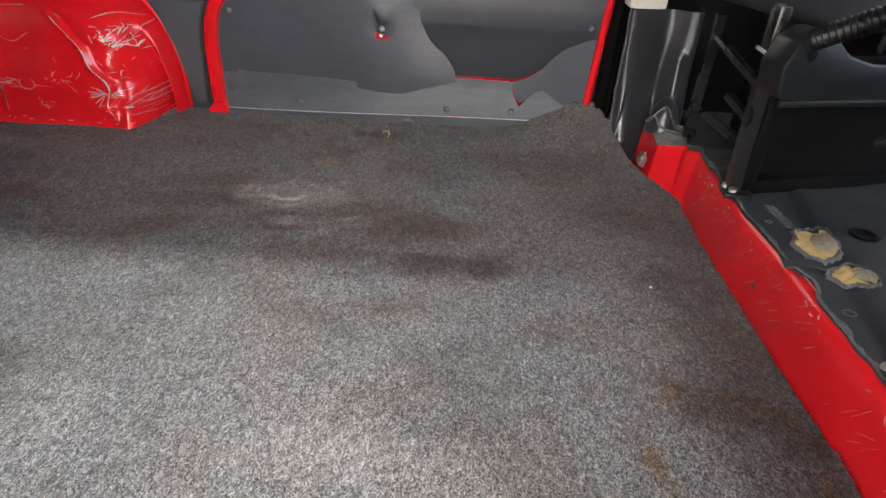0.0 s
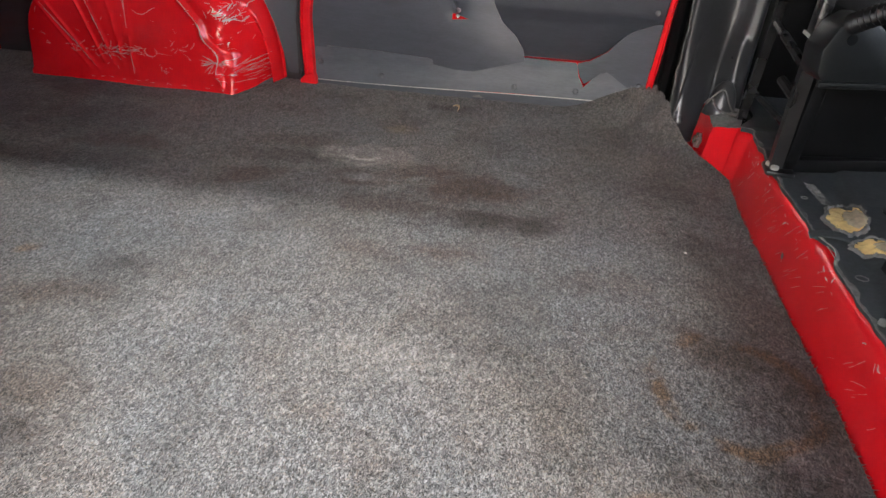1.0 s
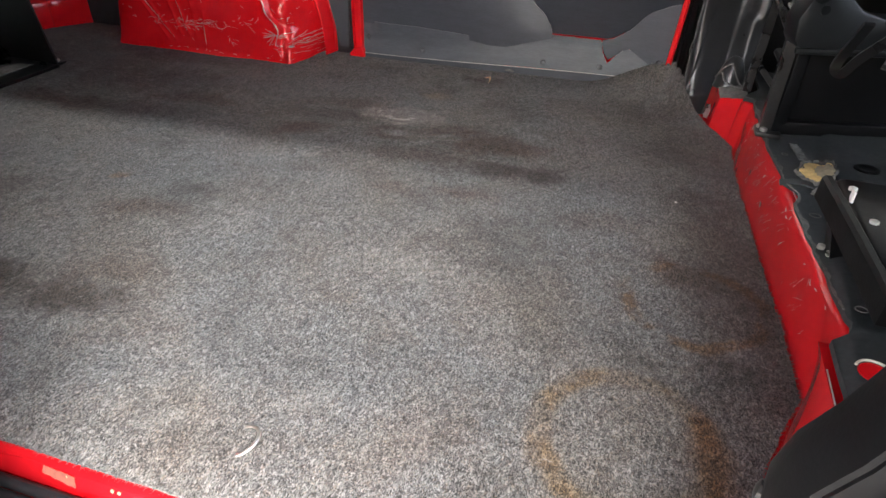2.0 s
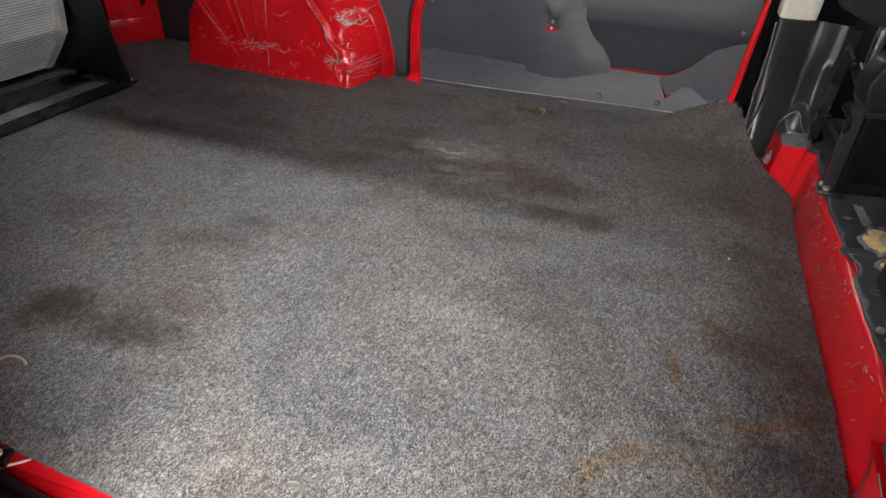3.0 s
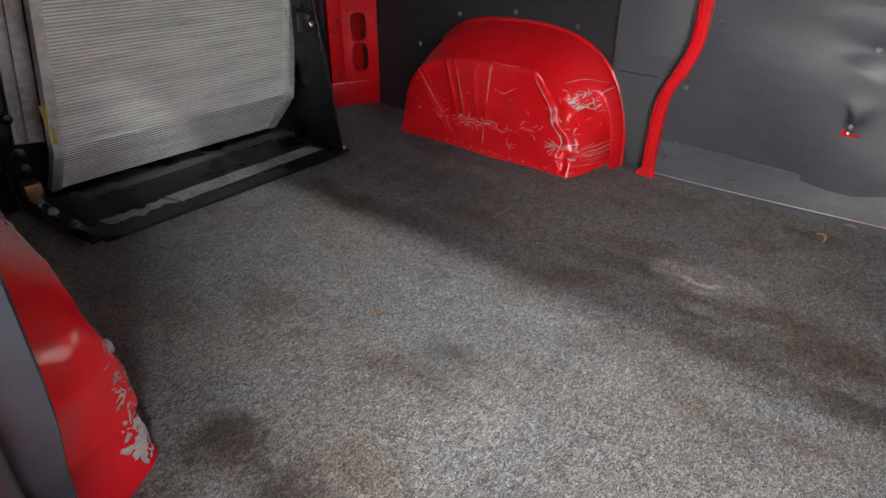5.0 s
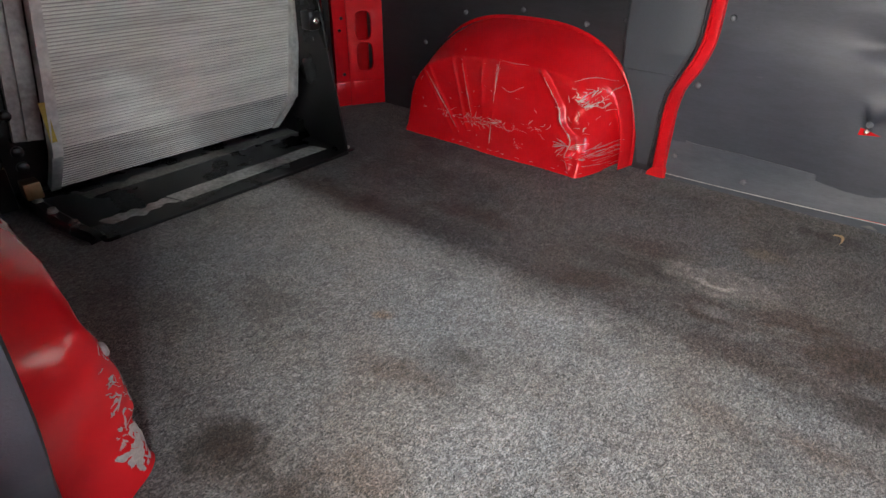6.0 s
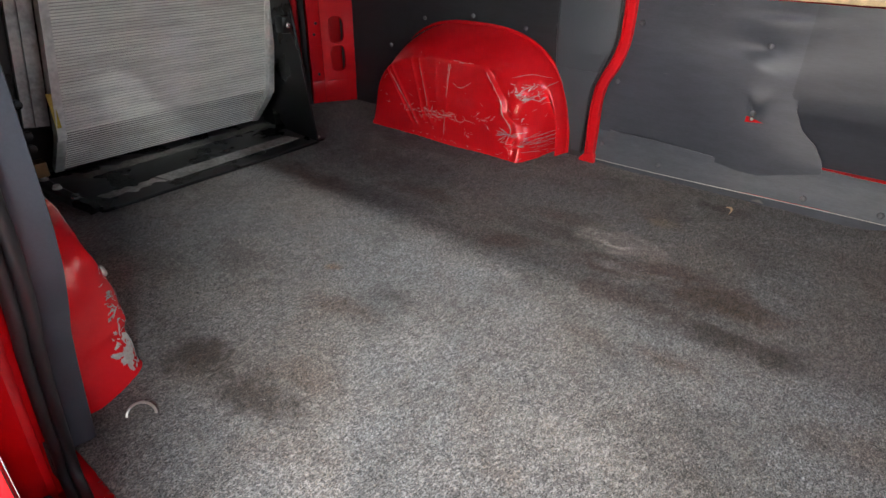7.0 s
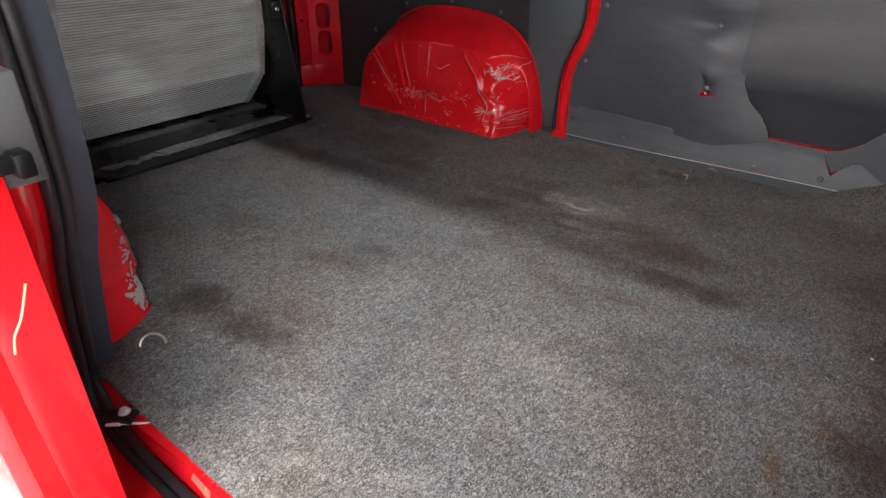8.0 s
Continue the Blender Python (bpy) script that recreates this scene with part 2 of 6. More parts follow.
def carpet_mat():
    """Speckled grey needle felt, matted in clumps, with trodden dirt, rust rings, pale residue and some painted shade.
    """
    n = Nodes("carpet_felt")
    p = n.pos
    speck = n.cells(820.0, (1.0, 0.55, 1.0))
    speck2 = n.noise(560.0, 3.0, 0.7, stretch=(1.3, 0.6, 1.0), distortion=0.5)
    tuft = n.math('ADD', n.math('MULTIPLY', speck, 0.42), n.math('MULTIPLY', speck2, 0.58))
    c = n.ramp(tuft, [(0.30, (0.029, 0.029, 0.030)), (0.43, (0.088, 0.088, 0.088)), (0.54, (0.147, 0.147, 0.145)), (0.70, (0.258, 0.256, 0.250))])
    warp = n.noise(11.0, 4.0, 0.6)
    fine_warp = n.noise(38.0, 3.0, 0.6)
    ragged_edge = n.math('ADD', n.math('SUBTRACT', warp, 0.5), n.math('MULTIPLY', n.math('SUBTRACT', fine_warp, 0.5), 0.45))

    def blob(x, y, rx, ry, turn=0.0, soft=0.55, ragged=1.0):
        """1 inside an uneven spot, 0 outside."""
        d = n.vmath('SUBTRACT', p, (x, y, 0.0))
        if turn:
            rot = n.tree.nodes.new("ShaderNodeVectorRotate")
            rot.rotation_type = 'Z_AXIS'
            rot.inputs["Angle"].default_value = -turn
            n.link(d, rot.inputs["Vector"])
            d = rot.outputs[0]
        far = n.vmath('LENGTH', n.vmath('MULTIPLY', d, (1 / rx, 1 / ry, 0.0)))
        far = n.math('ADD', far, n.math('MULTIPLY', ragged_edge, 2.2 * ragged))
        return n.step(far, 1.0 - soft, 1.0 + soft * 0.5, 1.0, 0.0)

    def ring(x, y, r, w):
        far = n.vmath('LENGTH', n.vmath('MULTIPLY', n.vmath('SUBTRACT', p, (x, y, 0.0)), (1.0, 1.0, 0.0)))
        far = n.math('ADD', far, n.math('MULTIPLY', n.math('SUBTRACT', warp, 0.5), 0.045))
        off = n.math('ABSOLUTE', n.math('SUBTRACT', far, r))
        return n.step(off, w * 0.25, w, 1.0, 0.0)

    def tint(c, mask, color, amount=1.0):
        """Dirt soaked into the pile, and shade painted by the cab step: it darkens and tints the fibres, which stay
        visible.
        """
        m = n.tree.nodes.new("ShaderNodeMix")
        m.data_type, m.blend_type = 'RGBA', 'MULTIPLY'
        n.feed(m.inputs[0], n.math('MULTIPLY', mask, amount))
        n.link(c, m.inputs[6])
        n.feed(m.inputs[7], color)
        return m.outputs[2]

    def dust(c, mask, color, amount):
        """Pale dust or residue lying on the fibres, or a plain paler area."""
        return n.mix(n.math('MULTIPLY', n.math('MULTIPLY', mask, amount), n.step(tuft, 0.36, 0.60, 0.35, 1.0)), c, color)

    brown, dark, rust, pale = (0.56, 0.40, 0.31), (0.27, 0.20, 0.165), (0.95, 0.58, 0.28), (0.36, 0.345, 0.32)
    # broad wear: warm and cool patches, flattened paler and darker clouds
    hue = n.noise(2.6, 3.0, 0.6)
    c = tint(c, n.step(hue, 0.40, 0.52, 1.0, 0.0), (0.93, 0.98, 1.03), 0.9)
    c = tint(c, n.step(hue, 0.50, 0.66), (1.03, 0.98, 0.92), 0.9)
    cloud = n.noise(3.2, 5.0, 0.6)
    c = tint(c, n.step(cloud, 0.36, 0.50, 1.0, 0.0), (0.66, 0.64, 0.62), 0.8)
    cloud2 = n.noise(9.0, 4.0, 0.6, distortion=0.8)
    c = dust(c, n.step(cloud2, 0.50, 0.70), (0.30, 0.30, 0.29), 0.24)
    blotch = n.noise(14.0, 4.0, 0.65, distortion=1.2)
    c = tint(c, n.step(blotch, 0.52, 0.68), (0.70, 0.63, 0.57), 0.5)
    dirt = n.step(n.noise(4.6, 5.0, 0.62, distortion=0.5), 0.48, 0.66)
    c = tint(c, dirt, brown, 0.25)
    # spills and trodden spots, and patches by the cab step that are part dirt, part painted shade
    for x, y, rx, ry, turn, col, amount in (
            (-0.485, 0.066, 0.085, 0.060, 0.1, dark, 0.95), (-0.322, 0.072, 0.105, 0.05, 0.25, dark, 0.85),
            (0.292, 0.785, 0.14, 0.045, 0.05, dark, 0.7), (0.233, 0.92, 0.16, 0.07, 0.1, brown, 0.95), (0.39, 0.80, 0.05, 0.06, 0.0, dark, 0.5),
            (0.09, 0.80, 0.16, 0.05, 0.03, brown, 0.6), (0.09, 0.985, 0.10, 0.05, 0.3, brown, 0.7),
            (-0.24, 0.985, 0.15, 0.05, 0.2, dark, 0.55), (-0.29, 0.865, 0.10, 0.05, 0.5, brown, 0.8), (-0.05, 0.905, 0.10, 0.05, 0.0, brown, 0.7),
            (-0.85, 0.82, 0.24, 0.06, 0.03, dark, 0.45), (-1.08, 0.79, 0.20, 0.05, 0.0, brown, 0.9), (-0.70, 0.945, 0.16, 0.05, 0.1, brown, 0.8),
            # broad darker areas at the rear and along the arch's foot
            (-0.95, 1.05, 0.30, 0.12, 0.1, dark, 0.4), (-1.25, 1.15, 0.35, 0.22, 0.1, dark, 0.35), (-0.95, 1.29, 0.40, 0.06, 0.0, dark, 0.4),
            (-0.76, 0.36, 0.10, 0.07, 0.4, brown, 0.35), (-0.40, 0.36, 0.09, 0.045, 0.2, brown, 0.65), (-0.353, 0.46, 0.06, 0.02, 0.2, dark, 0.45),
            (0.224, 0.645, 0.07, 0.035, 0.2, brown, 0.7), (0.055, 0.62, 0.06, 0.03, 0.0, brown, 0.45), (0.52, 0.62, 0.09, 0.05, 0.3, brown, 0.5),
            (-0.27, 1.06, 0.14, 0.05, 0.2, brown, 0.6), (-0.04, 1.24, 0.10, 0.05, 0.1, brown, 0.5), (0.06, 1.43, 0.08, 0.035, 0.0, dark, 0.7),
            (0.60, 1.05, 0.16, 0.10, 0.0, dark, 0.25), (0.55, 1.30, 0.25, 0.10, 0.0, dark, 0.25),
            # along the cab step: trodden dirt with the post's shade painted in
            (0.76, 0.52, 0.10, 0.32, 0.05, dark, 0.5), (0.70, 0.47, 0.07, 0.05, 0.0, brown, 0.7), (0.80, 0.28, 0.07, 0.20, 0.0, dark, 0.45),
            (-0.27, 0.16, 0.10, 0.05, 0.0, brown, 0.5), (-1.02, 0.45, 0.16, 0.20, 0.2, dark, 0.10), (-0.55, 0.46, 0.026, 0.014, 0.3, rust, 0.7)):
        c = tint(c, blob(x, y, rx, ry, turn, 0.75), col, amount)
    broken = n.step(n.noise(16.0, 3.0), 0.40, 0.60, 0.45, 1.0)
    c = tint(c, n.math('MULTIPLY', ring(0.592, 0.060, 0.113, 0.026), broken), (0.98, 0.70, 0.40), 0.9)
    c = tint(c, n.math('MULTIPLY', ring(0.70, 0.39, 0.112, 0.020), n.step(n.noise(12.0, 3.0), 0.44, 0.58)), rust, 0.85)
    c = tint(c, blob(0.71, 0.06, 0.03, 0.07, 0.2, 0.8), rust, 0.6)
    c = dust(c, blob(-0.05, 1.04, 0.13, 0.07, 0.0), pale, 0.5)
    c = dust(c, blob(-0.196, 0.714, 0.030, 0.018, 0.2), (0.36, 0.34, 0.32), 0.28)
    c = dust(c, blob(-0.16, 1.03, 0.05, 0.04, 0.2), pale, 0.5)
    white = n.math('MULTIPLY', ring(-0.075, 1.055, 0.05, 0.014), blob(-0.065, 1.012, 0.055, 0.024, 0.0, 0.7, 0.5))
    c = dust(c, white, (0.55, 0.53, 0.49), 0.95)
    c = dust(c, n.math('MULTIPLY', ring(-0.075, 1.055, 0.080, 0.018), blob(-0.06, 0.985, 0.07, 0.035, 0.0, 0.8, 0.5)), pale, 0.55)
    c = dust(c, blob(-0.04, 0.91, 0.05, 0.022, 0.0, 0.8), (0.30, 0.31, 0.33), 0.6)
    c = dust(c, blob(-0.035, 1.225, 0.05, 0.03, 0.1, 0.8), (0.30, 0.25, 0.17), 0.5)
    # a broad paler area with soft edges
    c = dust(c, blob(0.199, 0.338, 0.14, 0.05, 0.1, 1.0), (0.38, 0.37, 0.34), 0.22)
    # the worn rim along the doorway
    sep = n.tree.nodes.new("ShaderNodeSeparateXYZ")
    n.link(p, sep.inputs[0])
    rim = n.math('ADD', sep.outputs[1], 0.180)
    c = dust(c, n.step(n.math('ADD', rim, n.math('MULTIPLY', n.math('SUBTRACT', fine_warp, 0.5), 0.05)), 0.004, 0.034, 1.0, 0.0), (0.30, 0.30, 0.285), 0.35)
    # matted clumps of fibre
    clump = n.noise(210.0, 2.5, 0.75, stretch=(1.0, 0.5, 1.0), distortion=0.3)
    lump = n.noise(95.0, 2.5, 0.7, stretch=(1.0, 0.5, 1.0), distortion=0.3)
    shade = n.math('MULTIPLY', n.step(clump, 0.36, 0.64, 0.66, 1.30), n.step(lump, 0.34, 0.66, 0.82, 1.18))
    c = n.vmath('MULTIPLY', c, shade)
    # coloured and pale single fibres
    c = tint(c, n.step(n.cells(500.0), 0.80, 0.86), (1.0, 0.86, 0.74), 0.7)
    hair = n.step(n.noise(300.0, 1.0, 0.5, stretch=(0.35, 1.0, 1.0), distortion=1.5), 0.70, 0.74)
    c = n.mix(n.math('MULTIPLY', hair, 0.4), c, (0.40, 0.39, 0.375))
    h = n.math('ADD', n.math('MULTIPLY', tuft, 1.0), n.math('MULTIPLY', n.noise(700.0, 2.0), 0.4))
    n.bsdf.inputs["Sheen Weight"].default_value = 0.12
    n.bsdf.inputs["Sheen Roughness"].default_value = 0.5
    return n.done(c, 0.95, 0.0, n.bump(h, 0.8, 0.004), None, 0.15)


def metal_plate_mat(name, tone=1.0):
    n = Nodes(name)
    streak = n.noise(4.0, 6.0, 0.7, stretch=(1.0, 0.6, 6.0))
    grime = n.noise(3.0, 6.0, 0.65, stretch=(1.0, 0.45, 2.6))
    line = n.noise(7.0, 6.0, 0.75, stretch=(0.6, 0.25, 9.0))
    cloud = n.noise(4.0, 4.0, 0.6)
    c = n.mix(n.step(streak, 0.30, 0.60), tuple(v * tone for v in (0.60, 0.625, 0.575)), tuple(v * tone for v in (0.84, 0.86, 0.80)))
    c = n.mix(n.step(cloud, 0.50, 0.66, 0.0, 0.30), c, (0.86, 0.86, 0.84))
    c = n.mix(n.step(grime, 0.50, 0.66, 0.0, 0.45), c, (0.30, 0.30, 0.27))
    c = n.mix(n.step(line, 0.58, 0.68, 0.0, 0.55), c, (0.20, 0.20, 0.18))
    r = n.step(streak, 0.3, 0.7, 0.42, 0.6)
    return n.done(c, r, 0.2, n.bump(n.noise(260.0, 2.0), 0.15, 0.001))


M_RED = red_paint_mat()
M_BARE = plain_mat("bare_scrape", (0.40, 0.38, 0.365), 0.55, 0.2, 200.0, 0.35)
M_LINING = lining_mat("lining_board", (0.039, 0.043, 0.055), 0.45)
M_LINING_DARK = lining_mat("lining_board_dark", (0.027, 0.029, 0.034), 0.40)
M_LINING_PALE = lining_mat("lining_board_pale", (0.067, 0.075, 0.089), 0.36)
# darker copy of the lining board, holding the bent board's shade
M_LINING_SHADED = lining_mat("lining_board_shaded", (0.029, 0.032, 0.041), 0.45)
M_COVER = plain_mat("grey_moulding", (0.047, 0.055, 0.066), 0.58, 0.0, 300.0, 0.15, 0.2)
M_TRIM = plain_mat("slate_trim", (0.032, 0.039, 0.050), 0.5, 0.0, 300.0, 0.12, 0.2, 0.3)
M_RIVET = plain_mat("rivet_plastic", (0.11, 0.115, 0.125), 0.18, 0.0, 200.0, 0.15, 0.05)
M_CARPET = carpet_mat()
M_FIBRE = plain_mat("felt_fibre", (0.11, 0.11, 0.11), 0.95, 0.0, 300.0, 0.5)
M_BLACK = plain_mat("black_plastic", (0.0042, 0.0044, 0.0048), 0.36, 0.0, 260.0, 0.3, 0.2, 0.16)
M_MOULD = plain_mat("charcoal_moulding", (0.0085, 0.0098, 0.0104), 0.34, 0.0, 260.0, 0.3, 0.25, 0.28)
M_POST = plain_mat("post_moulding", (0.024, 0.025, 0.027), 0.33, 0.0, 200.0, 0.25, 0.12, 0.5)
M_STEEL = plain_mat("black_coated_steel", (0.008, 0.008, 0.0085), 0.3, 0.0, 90.0, 0.4, 0.2, 0.45)
M_RUBBER = plain_mat("black_rubber", (0.016, 0.017, 0.019), 0.45, 0.0, 150.0, 0.3, 0.25, 0.35)
M_MAT = plain_mat("rubber_mat", (0.030, 0.035, 0.038), 0.55, 0.0, 120.0, 0.35, 0.35, 0.3)
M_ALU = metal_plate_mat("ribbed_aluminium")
# darker copies that put the shade between the ribs into the colour
M_ALU_GROOVE = metal_plate_mat("groove_shade_aluminium", 0.5)
M_ALU_LIP_GROOVE = metal_plate_mat("lip_groove_shade_aluminium", 0.22)
M_RAIL = plain_mat("dull_aluminium", (0.70, 0.71, 0.68), 0.4, 0.4, 60.0, 0.3)
M_ARM = plain_mat("grimy_steel", (0.34, 0.34, 0.33), 0.45, 0.5, 60.0, 0.4)
M_ZINC = plain_mat("zinc_plated", (0.62, 0.60, 0.56), 0.28, 0.9, 90.0, 0.25)
M_TAPE = plain_mat("worn_grip_tape", (0.27, 0.265, 0.25), 0.9, 0.0, 90.0, 0.55, 0.5)
M_TAPE_DARK = plain_mat("dirty_grip_tape", (0.15, 0.145, 0.13), 0.85, 0.0, 90.0, 0.5, 0.4)
M_FOAM = plain_mat("yellow_foam", (0.62, 0.46, 0.19), 0.95, 0.0, 70.0, 0.35, 0.6)
M_CRUST = plain_mat("dirty_foam_crust", (0.33, 0.29, 0.20), 0.95, 0.0, 120.0, 0.35, 0.5)
M_TORN = plain_mat("torn_grey_backing", (0.125, 0.125, 0.12), 0.95, 0.0, 110.0, 0.5, 0.6)
M_CREAM = plain_mat("cream_plastic", (0.60, 0.58, 0.50), 0.5, 0.0, 90.0, 0.08, 0.1)
M_WOOD = plain_mat("pale_wood", (0.55, 0.40, 0.22), 0.6, 0.0, 60.0, 0.3, 0.3)
M_WHITE = plain_mat("white_plastic", (0.75, 0.74, 0.70), 0.4, 0.0, 90.0, 0.06, 0.1)
M_BRASS = plain_mat("brass", (0.24, 0.14, 0.07), 0.35, 0.8, 70.0, 0.3)
M_SCUFF = plain_mat("scuffed_paint", (0.30, 0.10, 0.07), 0.6, 0.0, 90.0, 0.4, 0.3)
M_YELLOW = plain_mat("yellow_sticker", (0.55, 0.42, 0.06), 0.5, 0.0, 90.0, 0.3)
M_BOX = plain_mat("dark_grey_box_plastic", (0.045, 0.047, 0.048), 0.5, 0.0, 300.0, 0.2, 0.25)
M_SEAT = plain_mat("grey_seat_cloth", (0.014, 0.015, 0.017), 0.85, 0.0, 240.0, 0.3, 0.5)
M_CONCRETE = plain_mat("concrete", (0.44, 0.435, 0.42), 0.85, 0.0, 40.0, 0.25, 0.4)
M_ADDED_SHEET = plain_mat("pale_sheeting", (0.50, 0.50, 0.49), 0.7, 0.0, 20.0, 0.1, 0.1)
M_ROOF = plain_mat("grey_headlining", (0.42, 0.42, 0.415), 0.8, 0.0, 60.0, 0.1, 0.2)

# ---------------------------------------------------------------- plan
WALL_Y = 1.556          # face of the far lining
CAB_AXES, RAMP_AXES, DOOR_AXES = axes(-0.0896, 0.0184, -3.54), axes(-0.1043, -0.0172, -3.9), axes(-0.1206, 0.0073, -3.05)
SILL_EDGE = [(-0.3, 0.76), (0.05, 0.843), (0.13, 0.866), (0.193, 0.889), (0.25, 0.914), (0.338, 0.908), (0.428, 0.903), (0.518, 0.893), (0.627, 0.884), (0.771, 0.874), (0.886, 0.86), (1.023, 0.852), (1.166, 0.849), (1.235, 0.79), (1.25, 0.782), (1.3, 0.771), (1.385, 0.712), (1.46, 0.692), (1.56, 0.682)]


def near_edge(x):
    """The carpet's edge along the side doorway, in the doorway's axes."""
    return -0.189 + 0.05 * x


NEAR_Y = -0.180         # the same edge in the plan
FLOOR_EDGE = [(p.y, p.x) for p in (CAB_AXES @ Vector((x, y, 0)) for y, x in SILL_EDGE)]


def pillar_front(z):
    """x of the rear post of the side doorway, bowed forward at the waist to fit the camera's view."""
    return lerp_table([(-0.1, -0.31), (0.014, -0.272), (0.1, -0.245), (0.2, -0.208), (0.282, -0.172), (0.345, -0.128), (0.408, -0.092), (0.46, -0.076), (0.511, -0.070), (0.612, -0.062), (0.8, -0.07), (1.4, -0.10)], z)


# ---------------------------------------------------------------- ground, floor, shell
def yard_point(u, v):
    a, r = 2 * math.pi * u, 600.0 * v ** 4
    return (r * math.cos(a), r * math.sin(a), -0.68)


# unseen ground, kept pale so that it reflects light into the van
ground = part("ground", grid_bm(33, 14, yard_point), M_CONCRETE)
tagged(ground, "unseen ground under the van, made pale to throw light back up", "ground", kind="structure")
# unseen roof, added to keep the high sky off the load floor
added_roof = thing("unseen_roof", (0, -1.8, 3.9), "pale roof sheet added out of view to shut off the high sky", "roof", kind="structure")
part("roof_sheet", box_bm(-7, 7, -6.0, 3.2, 3.90, 4.0), M_ADDED_SHEET, added_roof)
# unseen wall, added to cut the sky light from the far side
far_wall = part("wall_added", box_bm(-7, 7, 3.2, 3.3, -0.68, 4.0), M_ADDED_SHEET)
tagged(far_wall, "plain pale wall added out of view beyond the van to block sky light", "wall", kind="structure")

floor = part("floor", extrude_bm([(-2.0, -0.285), (-0.1, -0.19), (0.9, -0.14), (0.95, 1.58), (-2.0, 1.58)], 'z', -0.10, -0.014), M_RED)
tagged(floor, "red painted steel load floor under the carpet", "floor", kind="structure")

skin = thing("wall_far", (0, 1.6, 0), "red painted steel van side behind the grey lining boards", "wall", kind="structure")
for x0, x1, z0, z1 in ((-2.0, 0.72, -0.1, 0.575), (-2.0, 0.02, 0.575, 1.0), (0.62, 0.72, 0.575, 1.0), (-2.0, 0.72, 1.0, 1.36)):
    part("panel", box_bm(x0, x1, 1.600, 1.63, z0, z1, 0.002), M_RED, skin)
part("panel", box_bm(0.66, 0.9, 1.56, 1.63, -0.1, 1.36, 0.002), M_BLACK, skin, "black painted door post")
part("window_sill", box_bm(0.0, 0.66, 1.545, 1.62, 0.566, 0.580, 0.003), M_WOOD, skin, "pale wooden strip under the window")

wall_rear = thing("wall_rear", (-1.98, 0.7, 0), "closed red painted rear doors of the van", "wall", kind="structure")
part("door_panel", box_bm(-2.03, -1.98, -0.30, 0.66, -0.1, 1.36, 0.004), M_RED, wall_rear)
part("door_panel", box_bm(-2.03, -1.98, 0.665, 1.63, -0.1, 1.36, 0.004), M_RED, wall_rear)

SET_OUT[0] = DOOR_AXES
wall_near = thing("wall_near", (-1.2, -0.3, 0), "red van side behind the side doorway, with dark lining inside", "wall", kind="structure")
part("panel", extrude_bm([(-2.0, -0.400), (-0.20, -0.306), (-0.20, -0.296), (-2.0, -0.385)], 'z', -0.1, 1.36), M_RED, wall_near)
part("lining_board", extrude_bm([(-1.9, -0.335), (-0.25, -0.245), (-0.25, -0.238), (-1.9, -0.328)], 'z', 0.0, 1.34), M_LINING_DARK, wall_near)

header = part("wall_header", extrude_bm([(-0.25, -0.36), (0.98, -0.30), (0.98, -0.235), (-0.25, -0.285)], 'z', 1.27, 1.36), M_RED)
tagged(header, "red painted rail over the side doorway", "wall", kind="structure")

SET_OUT[0] = Matrix.Identity(4)
ceiling = part("ceiling", box_bm(-2.05, 2.4, -0.40, 1.64, 1.355, 1.39, 0.004), M_ROOF)
tagged(ceiling, "grey lined van roof panel", "ceiling", kind="structure")

cab = thing("wall_cab", (2.2, 0.65, 0.1), "dark cab walls, closed on the near side and raised in front to hold back daylight", "wall", kind="structure")
# height chosen to cut the daylight that comes in over it
part("bulkhead", box_bm(2.2, 2.25, -0.4, 1.63, -0.1, 0.74, 0.003), M_BLACK, cab)
part("windscreen_post", box_bm(2.15, 2.25, -0.4, -0.32, 0.74, 1.36, 0.003), M_BLACK, cab)
part("windscreen_post", box_bm(2.15, 2.25, 1.55, 1.63, 0.74, 1.36, 0.003), M_BLACK, cab)
part("side_panel", box_bm(0.9, 2.2, 1.60, 1.63, -0.1, 0.62, 0.003), M_BLACK, cab)
# full-height panel added where a window would be, to darken the cab
part("side_panel", box_bm(1.05, 2.2, -0.4, -0.37, -0.1, 1.36, 0.003), M_BLACK, cab)
part("roof_rail", box_bm(0.9, 2.2, 1.60, 1.63, 1.15, 1.36, 0.003), M_BLACK, cab)


# ---------------------------------------------------------------- carpet
def carpet_height(x, y):
    curl = 0.024 * smooth01((x - 0.68) / 0.10) * smooth01((y - 1.10) / 0.12) + 0.095 * max(smooth01((x - 0.38) / 0.30) * smooth01((y - 1.37) / 0.18), smooth01((x - 0.58) / 0.12) * smooth01((y - 1.26) / 0.15))
    wave = 0.004 * fbm(x * 3.0, y * 3.0, 0.3) + 0.0016 * fbm(x * 22.0, y * 22.0, 4.0, 2)
    drop = -0.006 * smooth01((NEAR_Y + 0.05 - y) / 0.05)
    return curl + wave + drop


def carpet_point(u, v):
    low = NEAR_Y
    y = low + v * (1.552 - low)
    right = lerp_table(FLOOR_EDGE, y) - 0.004 + 0.006 * noise.noise((y * 23.0, 1.0, 0.0)) + 0.012 * max(0.0, noise.noise((y * 9.0, 5.0, 0.0))) * smooth01((y - 1.25) / 0.1)
    x = -1.97 + u * (right + 1.97)
    low = NEAR_Y + 0.002 * noise.noise((x * 30.0, 2.0, 0.0))
    y = low + v * (1.552 - low)
    return (x, y, carpet_height(x, y))


